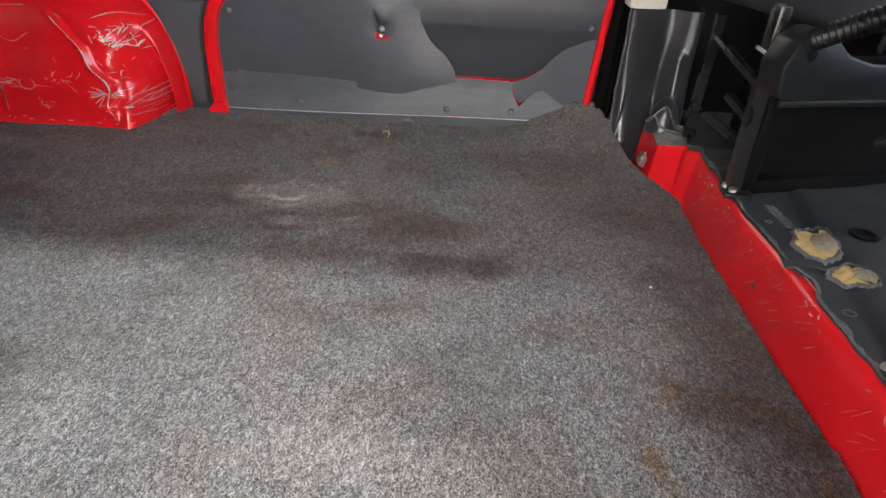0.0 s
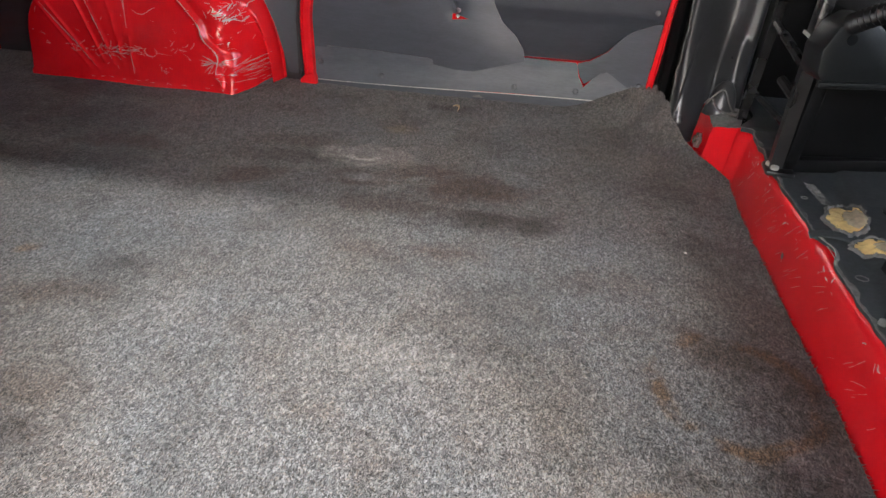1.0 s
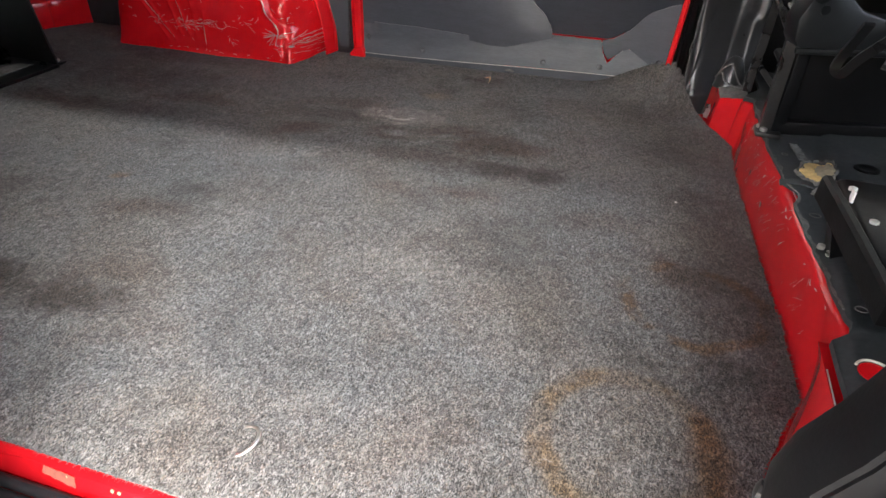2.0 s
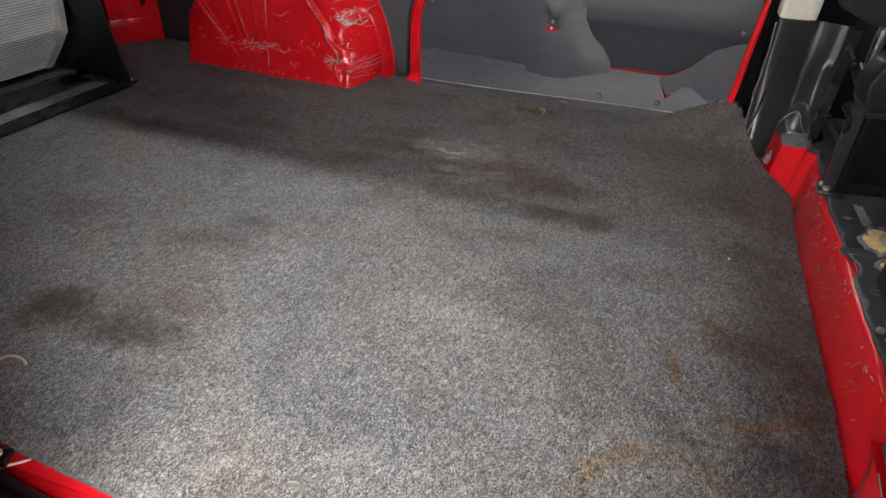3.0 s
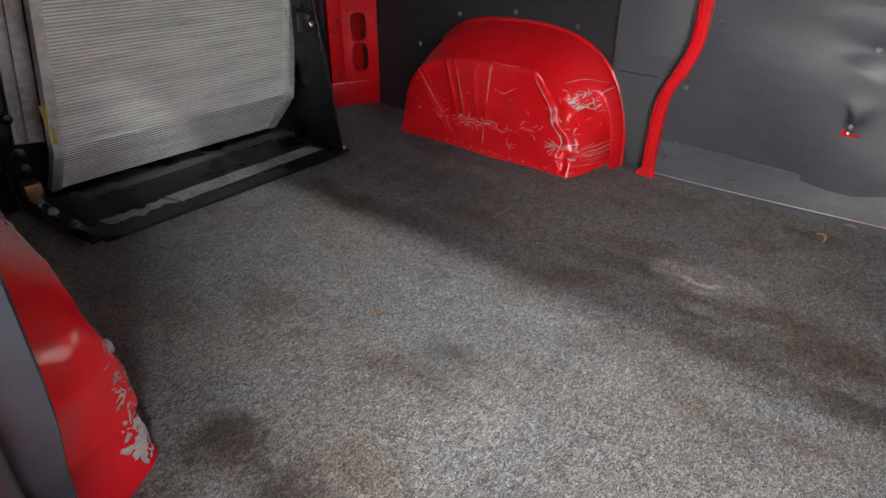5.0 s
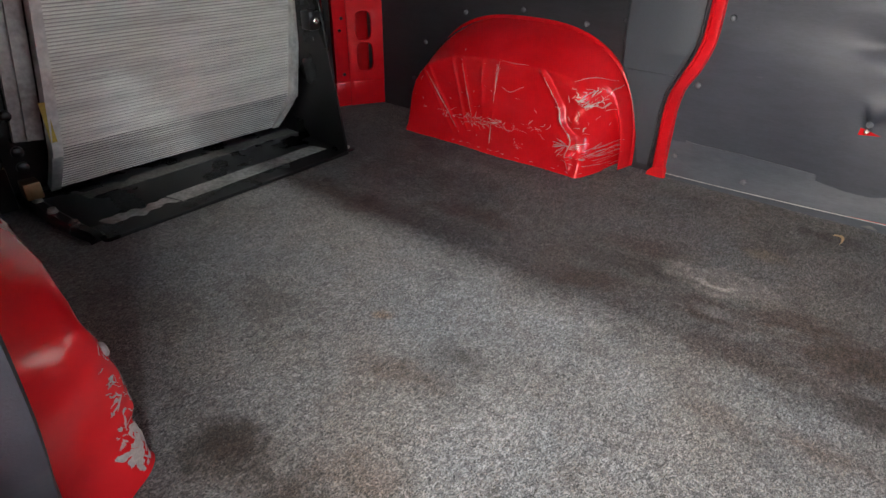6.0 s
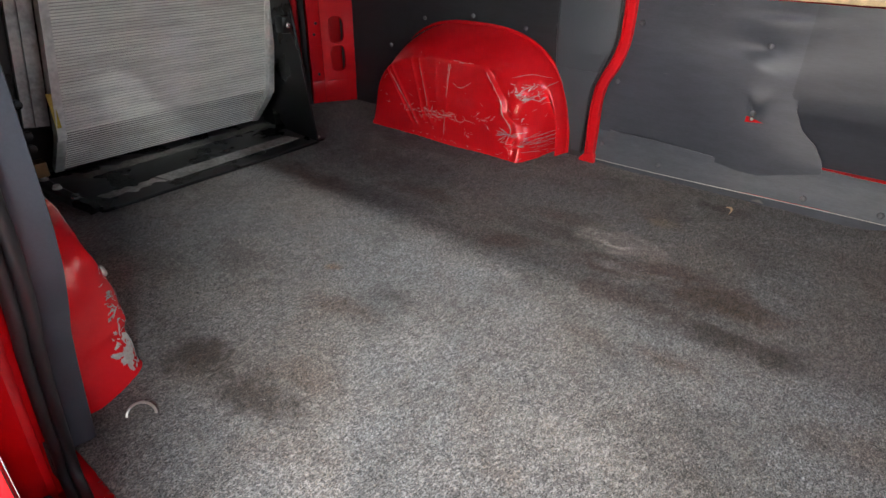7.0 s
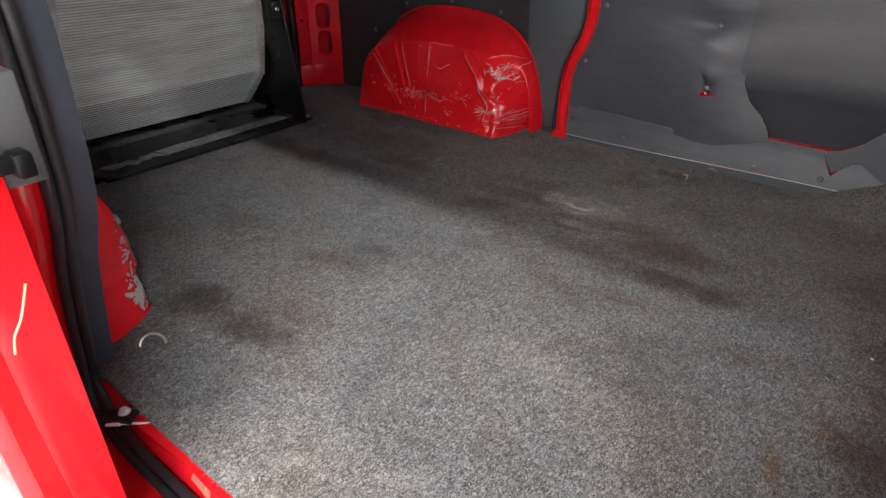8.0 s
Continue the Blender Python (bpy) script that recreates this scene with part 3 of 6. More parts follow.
carpet = thing("carpet", (-0.5, 0.7, 0), "worn grey speckled felt carpet with brown stains, covering the load floor", "carpet")
part("felt", thick_bm(190, 130, carpet_point, (0, 0, -0.013)), M_CARPET, carpet)


def fringe(name, spots, length, parent, seed):
    """Loose fibres that stick out from a carpet edge."""
    rnd = random.Random(seed)
    verts, faces = [], []
    for (x, y, z), (dx, dy) in spots:
        a = rnd.uniform(-0.9, 0.9)
        d = Vector((dx * math.cos(a) - dy * math.sin(a), dx * math.sin(a) + dy * math.cos(a), rnd.uniform(-0.3, 0.9))).normalized()
        s = Vector((-d.y, d.x, 0.2)).normalized() * rnd.uniform(0.0005, 0.0012)
        p, tip = Vector((x, y, z)), Vector((x, y, z)) + d * length * rnd.uniform(0.4, 1.3)
        k = len(verts)
        verts += [p - s, p + s, tip, p + Vector((0, 0, 0.0008))]
        faces += [(k, k + 1, k + 2), (k + 1, k + 3, k + 2), (k + 3, k, k + 2)]
    me = bpy.data.meshes.new(name)
    me.from_pydata(verts, [], faces)
    me.materials.append(M_FIBRE)
    return tagged(put(new(name, me), parent), kind="stuff")


rnd = random.Random(3)
spots = []
for _ in range(1500):
    y = rnd.uniform(-0.1, 1.52)
    x = lerp_table(FLOOR_EDGE, y) - 0.006
    spots.append(((x, y, carpet_height(x, y) - rnd.uniform(0.0, 0.010)), (1.0, 0.0)))
for _ in range(1300):
    x = rnd.uniform(-0.35, 0.75)
    y = NEAR_Y + 0.002
    spots.append(((x, y, carpet_height(x, y) - rnd.uniform(0.0, 0.008)), (0.0, -1.0)))
for _ in range(700):
    x = rnd.uniform(-0.5, 0.68)
    spots.append(((x, 1.548, carpet_height(x, 1.55)), (0.0, -0.4)))
fringe("loose_fibre", spots, 0.008, carpet, 5)


# ---------------------------------------------------------------- far lining boards and ribs
RIVET = bpy.data.meshes.new("rivet")
bm_rivet = turned_bm([(0.0092, 0.0), (0.0092, 0.0012), (0.0084, 0.0046), (0.0060, 0.0080), (0.0024, 0.0094)], (0, 0, 0), (0, -1, 0), 12)
bm_rivet.to_mesh(RIVET)
bm_rivet.free()
RIVET.materials.append(M_RIVET)
RIVET.polygons.foreach_set("use_smooth", [True] * len(RIVET.polygons))


def rivet(x, y, z, parent):
    ob = new("rivet", RIVET)
    put(ob, parent)
    ob.matrix_basis = pose(x, y, z)
    return ob


def board(name, x0, x1, lo, hi, depth, material, label, nx=60, nz=30, thick=0.003):
    """A lining board whose lower and upper edges are functions of x and whose face bows by depth(x, z)."""
    def f(u, v):
        x = x0 + u * (x1 - x0)
        z = lo(x) + v * (hi(x) - lo(x))
        return (x, depth(x, z), z)
    ob = part(name, thick_bm(nx, nz, f, (0, thick, 0)), material)
    return tagged(ob, label, "lining board")


def gauss(x, z, cx, cz, rx, rz):
    return math.exp(-((x - cx) / rx) ** 2 - ((z - cz) / rz) ** 2)


def rag(x, k, amp=0.004):
    return amp * fbm(x * 26.0, k, 0.0, 3)


# lower skirting board, torn along its upper edge
def lower_depth(x, z):
    lean = 0.010 * max(0.0, 1 - z / 0.11)
    curl = 0.016 * smooth01((0.03 - x) / 0.12) * smooth01((x + 0.38) / 0.05) * smooth01((z - 0.055) / 0.06)
    sunk = 0.004 * smooth01((x - 0.04) / 0.10) * smooth01((0.36 - x) / 0.08)
    return WALL_Y - 0.004 - lean - curl + sunk


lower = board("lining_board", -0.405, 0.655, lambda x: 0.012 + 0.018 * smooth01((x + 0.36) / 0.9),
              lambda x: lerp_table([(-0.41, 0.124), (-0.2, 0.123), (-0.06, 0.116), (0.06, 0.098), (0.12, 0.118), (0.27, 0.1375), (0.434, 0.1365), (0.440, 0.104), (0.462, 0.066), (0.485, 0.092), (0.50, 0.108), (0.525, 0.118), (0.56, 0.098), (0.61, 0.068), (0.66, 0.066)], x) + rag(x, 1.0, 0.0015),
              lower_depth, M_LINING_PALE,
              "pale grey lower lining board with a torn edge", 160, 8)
for x, z in ((-0.385, 0.070), (-0.178, 0.042), (0.252, 0.046), (0.441, 0.052)):
    rivet(x, lower_depth(x, z) - 0.0005, z, lower)

# narrow lip at the foot of the boards
lip = board("skirting_lip", -0.41, 0.60, lambda x: -0.016, lambda x: 0.012 + 0.018 * smooth01((x + 0.36) / 0.9),
            lambda x, z: WALL_Y - 0.0150, M_LINING, "thin dark lip folded along the foot of the lining", 40, 4)
tagged(lip, category="skirting")
# pale bead that paints the highlight along the boards' lower edge
part("highlight_bead", sweep_bm([(x, WALL_Y - 0.0158, 0.0125 + 0.018 * smooth01((x + 0.36) / 0.9)) for x in [-0.405 + 0.05 * i for i in range(21)]], circle(0.0013, 6)), M_BARE, lip, "thin pale bead drawn for the highlight on the edge")

rail = part("body_rail", sweep_bm([(0.05, 1.576, 0.1285), (0.67, 1.576, 0.1285)], [(-0.012, -0.02), (0.006, -0.02), (0.006, 0.0045), (0.002, 0.0065), (-0.012, 0.0065)]), M_RED)
tagged(rail, "red painted body rail showing through the torn lining", "body rail", kind="structure")


# upper board with bulges round its fixings and a torn flap at the lower right
def flap_low(x):
    return lerp_table([(-0.40, 0.118), (-0.2, 0.112), (-0.05, 0.098), (0.06, 0.086), (0.12, 0.086), (0.20, 0.112), (0.268, 0.130), (0.276, 0.136), (0.30, 0.30)], x) + rag(x, 3.0, 0.0012)


def upper_depth(x, z):
    d = 0.0
    d += 0.008 * gauss(x, z, 0.16, 0.14, 0.16, 0.12)            # flap stands off the wall
    d -= 0.007 * gauss(x, z, -0.16, 0.12, 0.16, 0.07)           # drawn in above the lower board
    d += 0.011 * math.exp(-((x + 0.03) / 0.22) ** 2 - ((z - 0.375) / (0.15 if z < 0.375 else 0.06)) ** 2)
    # upper fixing: a long shallow hollow with a soft crease below it
    ex, ez = x - 0.063, z - 0.447
    d -= 0.0050 * math.exp(-((ex + 0.012) / (0.062 if ex < -0.012 else 0.048)) ** 2 - ((ez + 0.005) / 0.021) ** 2)
    crease = ez + 0.032 + 0.40 * (ex + 0.065)
    d += 0.0014 * math.exp(-(crease / 0.020) ** 2 if crease < 0 else -(crease / 0.008) ** 2) * math.exp(-((ex + 0.025) / 0.045) ** 2)
    # lower fixing: a narrow cone of folds above it
    ex, ez = x - 0.062, z - 0.264
    if ez > -0.012:
        w = 0.006 + 0.55 * max(0.0, ez)
        d += 0.0040 * math.exp(-((ex - 0.10 * ez) / w) ** 2) * smooth01(ez / 0.02) * smooth01((0.085 - ez) / 0.06)
        d -= 0.005 * math.exp(-((ex + 0.004 + 0.36 * ez) / 0.006) ** 2) * smooth01((0.060 - ez) / 0.05)
    d -= 0.0045 * math.exp(-(math.hypot(ex, ez) / 0.024) ** 2)
    # fold under the window
    d += 0.003 * gauss(x, z - 0.10 * (x - 0.06) ** 2, 0.07, 0.505, 0.10, 0.026)
    d -= 0.003 * gauss(x, z, 0.08, 0.534, 0.09, 0.014)
    d += 0.002 * fbm(x * 5, z * 5, 2.0, 2)
    edge = smooth01((x + 0.40) / 0.06)
    return WALL_Y - 0.010 - max(-0.018, 1.6 * d) * edge


def flap_right(z):
    return lerp_table([(0.08, 0.272), (0.136, 0.277), (0.165, 0.268), (0.20, 0.245), (0.225, 0.215), (0.245, 0.195), (0.29, 0.17), (0.566, 0.16)], z) + 0.002 * fbm(z * 40, 7.0, 0.0, 2)


def flap_bm():
    def f(u, v):
        z0 = 0.086
        z = z0 + v * (0.563 - z0)
        x = -0.402 + u * (flap_right(z) + 0.402)
        low = flap_low(x)
        z = low + v * (0.563 - low)
        x = -0.402 + u * (flap_right(z) + 0.402)
        return (x, upper_depth(x, z), z)
    bm = thick_bm(150, 110, f, (0, 0.003, 0))
    # triangular tear under the fixing
    corners = [(0.048, 0.2535), (0.047, 0.2350), (0.099, 0.2405)]
    for (ax, az), (bx, bz) in zip(corners, corners[1:] + corners[:1]):
        near = [fc for fc in bm.faces if 0.03 < fc.calc_center_median().x < 0.12 and 0.215 < fc.calc_center_median().z < 0.272]
        geom = list({v for fc in near for v in fc.verts}) + list({e for fc in near for e in fc.edges}) + near
        bmesh.ops.bisect_plane(bm, geom=geom, plane_co=(ax, 1.55, az), plane_no=(bz - az, 0.0, ax - bx))

    def torn(c):
        return all((bx - ax) * (c.z - az) - (bz - az) * (c.x - ax) > 0 for (ax, az), (bx, bz) in zip(corners, corners[1:] + corners[:1]))
    bmesh.ops.delete(bm, geom=[fc for fc in bm.faces if torn(fc.calc_center_median())], context='FACES')
    return bm


upper = part("torn_lining_board", flap_bm(), M_LINING)
tagged(upper, "dark grey lining board, bulging and torn at its lower edge", "lining board")
for x, z in ((-0.360, 0.287), (-0.307, 0.472), (0.063, 0.447), (0.064, 0.263)):
    rivet(x, upper_depth(x, z) - 0.001, z, upper)


# the same board beyond the tear, bent inwards towards its foot, its shade put into a darker colour
def inner_depth(x, z):
    cross = 0.004 * (1 - smooth01((x - 0.11) / 0.05)) - 0.0009 * smooth01((x - 0.13) / 0.04)
    bent = 0.036 * max(0.0, (0.335 - z) / 0.20) ** 1.35 + 0.006 * smooth01((x - 0.12) / 0.05) * smooth01((0.29 - z) / 0.05)
    return upper_depth(x, max(z, 0.345)) + cross * smooth01((z - 0.24) / 0.05) + bent


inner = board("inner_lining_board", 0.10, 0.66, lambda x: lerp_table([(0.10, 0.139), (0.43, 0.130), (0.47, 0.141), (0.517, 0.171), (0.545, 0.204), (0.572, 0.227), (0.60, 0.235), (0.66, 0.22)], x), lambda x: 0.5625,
              inner_depth, M_LINING_SHADED, "smooth grey lining board bent inwards behind the tear, its shade put into the colour", 60, 60)
rivet(0.633, inner_depth(0.633, 0.295) - 0.001, 0.295, inner)
backing = part("body_patch", box_bm(0.03, 0.12, upper_depth(0.07, 0.244) + 0.009, 1.6, 0.222, 0.262, 0.002), M_RED)
tagged(backing, "red painted steel showing through the triangular tear", "body panel", kind="structure")
screw = part("zinc_screw", turned_bm([(0.006, 0.0), (0.006, 0.003), (0.004, 0.0045), (0.0015, 0.0035)], (0.0625, upper_depth(0.07, 0.244) + 0.009, 0.2452), (0, -1, 0), 10), M_ZINC)
tagged(screw, "small bright zinc screw in the tear of the lining", "screw")

patch = part("body_patch", box_bm(0.42, 0.60, 1.594, 1.6, 0.05, 0.126, 0.002), M_RED)
tagged(patch, "red painted steel showing along the jagged tear", "body panel", kind="structure")

# torn remnant at the right of the hole
scrap = board("torn_lining_scrap", 0.436, 0.662,
              lambda x: lerp_table([(0.436, 0.128), (0.445, 0.100), (0.462, 0.078), (0.48, 0.090), (0.50, 0.110), (0.525, 0.120), (0.56, 0.096), (0.61, 0.066), (0.665, 0.05)], x) + rag(x, 8.0, 0.0015),
              lambda x: lerp_table([(0.436, 0.139), (0.47, 0.148), (0.517, 0.178), (0.545, 0.212), (0.572, 0.236), (0.60, 0.250), (0.641, 0.264), (0.665, 0.266)], x) + rag(x, 9.0, 0.002),
              lambda x, z: WALL_Y - 0.008 - 0.004 * gauss(x, z, 0.47, 0.11, 0.06, 0.05), M_LINING,
              "jagged scrap of grey lining board clinging beside the tear", 70, 12)
rivet(0.623, WALL_Y - 0.009, 0.085, scrap)

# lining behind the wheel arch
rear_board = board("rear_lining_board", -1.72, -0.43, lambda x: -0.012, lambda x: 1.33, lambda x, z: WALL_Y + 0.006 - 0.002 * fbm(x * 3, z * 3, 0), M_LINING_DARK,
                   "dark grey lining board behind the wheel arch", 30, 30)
for x, z in ((-1.206, 0.400), (-0.967, 0.430), (-0.733, 0.410), (-0.605, 0.435), (-1.397, 0.275), (-0.50, 0.085), (-1.46, 0.13)):
    rivet(x, WALL_Y + 0.003, z, rear_board)
top_board = board("upper_lining_board", -0.40, 0.66, lambda x: 1.02, lambda x: 1.33, lambda x, z: WALL_Y, M_LINING, "dark grey lining board above the window", 4, 4)
left_board = board("window_side_board", -0.40, 0.0, lambda x: 0.565, lambda x: 1.02, lambda x, z: WALL_Y, M_LINING, "dark grey lining board beside the window", 4, 4)


def rib_path(points):
    return spline([(x, 1.535, z) for x, z in points], 5)


# pressed red ribs that stand between the boards
RIB_LEFT = [(-0.421, -0.012), (-0.422, 0.06), (-0.423, 0.15), (-0.418, 0.225), (-0.405, 0.282), (-0.376, 0.335), (-0.354, 0.40), (-0.349, 0.46), (-0.349, 0.55), (-0.349, 0.8), (-0.350, 1.33)]
RIB_RIGHT = [(0.648, 0.03), (0.654, 0.12), (0.660, 0.22), (0.666, 0.32), (0.674, 0.40), (0.70, 0.60), (0.72, 0.9), (0.74, 1.33)]


def rib(name, points, half, label):
    path = rib_path(points)
    def f(u, v):
        i = min(len(path) - 1, int(round(v * (len(path) - 1))))
        p = path[i]
        q = path[min(i + 1, len(path) - 1)] - path[max(i - 1, 0)]
        side = Vector((q.z, 0, -q.x)).normalized()
        prof = [(-1.0, 0.012), (-0.95, -0.004), (-0.62, -0.007), (-0.5, 0.003), (0.38, 0.003), (0.52, -0.008), (0.88, -0.007), (1.0, 0.012)]
        s, d = prof[int(round(u * (len(prof) - 1)))]
        return p + side * (s * half) + Vector((0, d, 0))
    ob = part(name, thick_bm(8, len(path), f, (0, 0.010, 0)), M_RED)
    return tagged(ob, label, "body rib", kind="structure")


rib("body_rib", RIB_LEFT, 0.0185, "red painted pressed steel rib between the lining boards")
foot_rib = part("rib_foot", extrude_bm([(-0.456, -0.012), (-0.397, -0.012), (-0.399, 0.022), (-0.404, 0.034), (-0.438, 0.026), (-0.454, 0.010)], 'y', 1.525, 1.560, 0.003), M_RED)
tagged(foot_rib, "chipped red foot flange of the body rib", "body rib", kind="structure")
rib("body_rib", RIB_RIGHT, 0.0095, "narrow red painted steel rib beside the door post")

# grey moulded cover between the arch and the rib
COVER_L = [(0.03, -0.492), (0.10, -0.508), (0.18, -0.528), (0.26, -0.560), (0.31, -0.588), (0.40, -0.596), (1.3, -0.60)]
COVER_R = [(0.03, -0.452), (0.10, -0.449), (0.20, -0.444), (0.26, -0.434), (0.32, -0.408), (0.38, -0.382), (0.44, -0.373), (1.3, -0.371)]


def cover_bm(z0, z1, proud):
    def f(u, v):
        z = z0 + (z1 - z0) * v ** 1.4
        a, b = lerp_table(COVER_L, z), lerp_table(COVER_R, z)
        s, d = [(0.0, 0.012), (0.0, -0.012), (0.06, -0.020), (0.5, -0.024), (0.93, -0.022), (0.985, -0.014), (1.0, 0.014)][int(round(u * 6))]
        return (a + s * (b - a), 1.548 + d - proud * (0 < s < 1), z)
    return thick_bm(7, 50, f, (0, 0.006, 0))


cover = thing("pillar_cover", (-0.48, 1.55, 0.03), "slate grey moulded pillar cover beside the red wheel arch", "pillar cover")
part("lower_moulding", cover_bm(0.030, 0.306, 0.0), M_COVER, cover)
part("upper_moulding", cover_bm(0.309, 1.32, 0.008), M_COVER, cover)
part("edge_gasket", sweep_bm([(lerp_table(COVER_R, z) + 0.003, 1.519, z) for z in [0.03 + 0.02 * i for i in range(21)] + [0.6, 1.3]], circle(0.0045, 8)), M_RUBBER, cover, "black rubber edge gasket")


# ---------------------------------------------------------------- wheel arches
def dig(value, n):
    return math.copysign(abs(value) ** (2 / n), value)


def arch_raw(a, k):
    th = math.pi * a
    c, s = math.cos(th), max(0.0, math.sin(th))
    wx, wz = -0.94 + 0.42 * dig(c, 2.7), 0.402 * dig(s, 2.7)
    fx, fz = -0.940 + 0.372 * dig(c, 3.2), (0.300 + 0.018 * c) * dig(s, 3.2)
    if k < 0.5:
        t = k / 0.5
        e = t ** 1.15
        x, z = wx + (fx - wx) * e, wz + (fz - wz) * e + 0.010 * math.sin(math.pi * t) * s
        y = 1.556 - (1.556 - 1.372) * (t ** 0.9)
    else:
        t = (k - 0.5) / 0.5
        x, z, y = fx, fz * (1 - t), 1.372 - 0.022 * t
    return Vector((x, y, z))


FOLD = [(-0.02, -0.642), (0.043, -0.643), (0.09, -0.640), (0.116, -0.646), (0.15, -0.668), (0.193, -0.693), (0.248, -0.723), (0.29, -0.770), (0.34, -0.82)]


def arch_surface(a, k, crumple=1.0):
    """The pressed arch as seen from the load floor: a runs over it from front to rear, k from the wall to the foot of its face."""
    soft = 0.017 + 0.060 * smooth01((0.40 - a) / 0.12)
    lo, hi = 0.5 - soft, 0.5 + soft * 1.2
    if lo < k < hi:
        t = (k - lo) / (hi - lo)
        p = arch_raw(a, lo) * (1 - t) ** 2 + arch_raw(a, 0.5) * (2 * t * (1 - t)) + arch_raw(a, hi) * t * t
    else:
        p = arch_raw(a, k)
    x, y, z = p
    w = smooth01((k - 0.15) / 0.3)
    face = smooth01((k - 0.42) / 0.12)
    # front corner drawn back towards the wall
    turn = -0.655 + 0.045 * crumple * smooth01((0.16 - z) / 0.14)
    y += 0.10 * w * max(0.0, (x - turn) / (-0.568 - turn)) ** 2.0
    y -= 0.006 * face * smooth01((0.022 - z) / 0.012)          # the foot turns out along the floor
    # pressed ribs fanning over the rear half
    for x0, z0, x1, z1 in ((-1.250, 0.245, -1.085, 0.03), (-1.215, 0.245, -1.055, 0.03), (-1.125, 0.33, -1.03, 0.05), (-1.085, 0.33, -0.995, 0.05), (-0.990, 0.33, -0.965, 0.04), (-0.922, 0.32, -0.932, 0.02)):
        cx = x0 + (x1 - x0) * (z0 - z) / (z0 - z1)
        s = (x - cx) / 0.0045
        y -= 0.0055 * face * math.exp(-abs(s) ** 1.5) * smooth01((z - z1) / 0.02) * smooth01((z0 + 0.02 - z) / 0.02)
    # the crumpled front corner: a crooked fold with the sheet pushed in beyond it
    off = x - lerp_table(FOLD, z) - 0.006 * math.sin(z * 70.0)
    low = smooth01((0.32 - z) / 0.04) * smooth01((z - 0.012) / 0.04) * crumple
    y -= 0.006 * face * low * math.exp(-(off / 0.010) ** 2)
    if off > 0:
        y += 0.015 * face * low * smooth01(off / 0.012) * math.exp(-off / 0.060)
    y += 0.006 * crumple * face * fbm(x * 14, z * 14, 3.0) * smooth01((x + 0.74) / 0.06)
    y += 0.0032 * face * fbm(x * 5, z * 5, 8.0)
    y -= 0.006 * crumple * face * math.exp(-((z - 0.052 - 0.12 * max(0.0, x + 0.66)) / 0.009) ** 2) * smooth01((x + 0.69) / 0.04)
    y += 0.005 * face * math.exp(-(((x + 0.86) / 0.05) ** 2 + ((z - 0.19) / 0.03) ** 2))
    return Vector((x, y, max(-0.012, z - 0.012 * smooth01((k - 0.9) / 0.1))))


from mathutils.bvhtree import BVHTree


def ribbons(name, strokes, tree, way, parent, seed, label, lift=0.0014):
    """Scraped marks: thin slivers that lie on a surface, found by a straight line along way from each point of a stroke."""
    rnd = random.Random(seed)
    bm = bmesh.new()
    way = Vector(way)
    for pts, width in strokes:
        row = []
        n = len(pts)
        for i, p in enumerate(pts):
            hit, normal, _, _ = tree.ray_cast(Vector(p), way)
            if hit is None:
                row = []
                break
            d = Vector(pts[min(i + 1, n - 1)]) - Vector(pts[max(i - 1, 0)])
            if normal.dot(way) > 0:
                normal = -normal
            side = normal.cross(d).normalized()
            w = width * (0.25 + 0.75 * math.sin(math.pi * (i + 0.5) / n)) * rnd.uniform(0.55, 1.3)
            up = normal * lift
            row.append([bm.verts.new(hit + side * w + up * 0.4), bm.verts.new(hit + up), bm.verts.new(hit - side * w * rnd.uniform(0.5, 1.2) + up * 0.4)])
        for a, b in zip(row, row[1:]):
            bm.faces.new((a[0], b[0], b[1], a[1]))
            bm.faces.new((a[1], b[1], b[2], a[2]))
    return tagged(part(name, bm, M_BARE, parent, label, smooth=False), kind="stuff")


def wobble(rnd, start, direction, length, n=6, bend=0.3):
    """A short wavering stroke."""
    p, d, out = Vector(start), Vector(direction).normalized(), []
    for _ in range(n):
        out.append(tuple(p))
        d = (d + Vector((rnd.uniform(-bend, bend), rnd.uniform(-bend, bend), rnd.uniform(-bend, bend)))).normalized()
        p = p + d * (length / (n - 1))
    return out


arch = thing("wheel_arch", (-0.94, 1.5, 0), "glossy red steel wheel arch, dented and scraped to bare metal", "wheel arch", "wheel arches")
bm_arch = grid_bm(440, 120, arch_surface)
bm_arch.normal_update()
tree_arch = BVHTree.FromBMesh(bm_arch)
part("pressing", bm_arch, M_RED, arch)
part("rolled_rim", sweep_bm([arch_raw(i / 60, 0.0) * 1.0 + Vector((0, -0.002, 0.004)) for i in range(61)], circle(0.0065, 8)), M_RED, arch, "rolled red rim against the lining")
rnd = random.Random(11)
strokes = []


def spray(n, cx, sx, cz, sz, way, lean, lo, hi, thin, thick, bend=0.5):
    for _ in range(n):
        strokes.append((wobble(rnd, (rnd.gauss(cx, sx), 1.0, max(0.012, rnd.gauss(cz, sz))), (way, 0, rnd.uniform(*lean)), rnd.uniform(lo, hi), 6, bend), rnd.uniform(thin, thick)))


for k in range(5):             # scrape line along the lower half, in knots
    spray(11, (-1.14, -1.05, -0.985, -0.93, -0.77)[k], 0.022, 0.100 + 0.004 * k, 0.010, 1, (-0.8, 0.6), 0.010, 0.035, 0.0003, 0.0009, 0.4)
spray(10, -0.95, 0.10, 0.103, 0.006, 1, (-0.12, 0.08), 0.04, 0.10, 0.0003, 0.0007, 0.12)
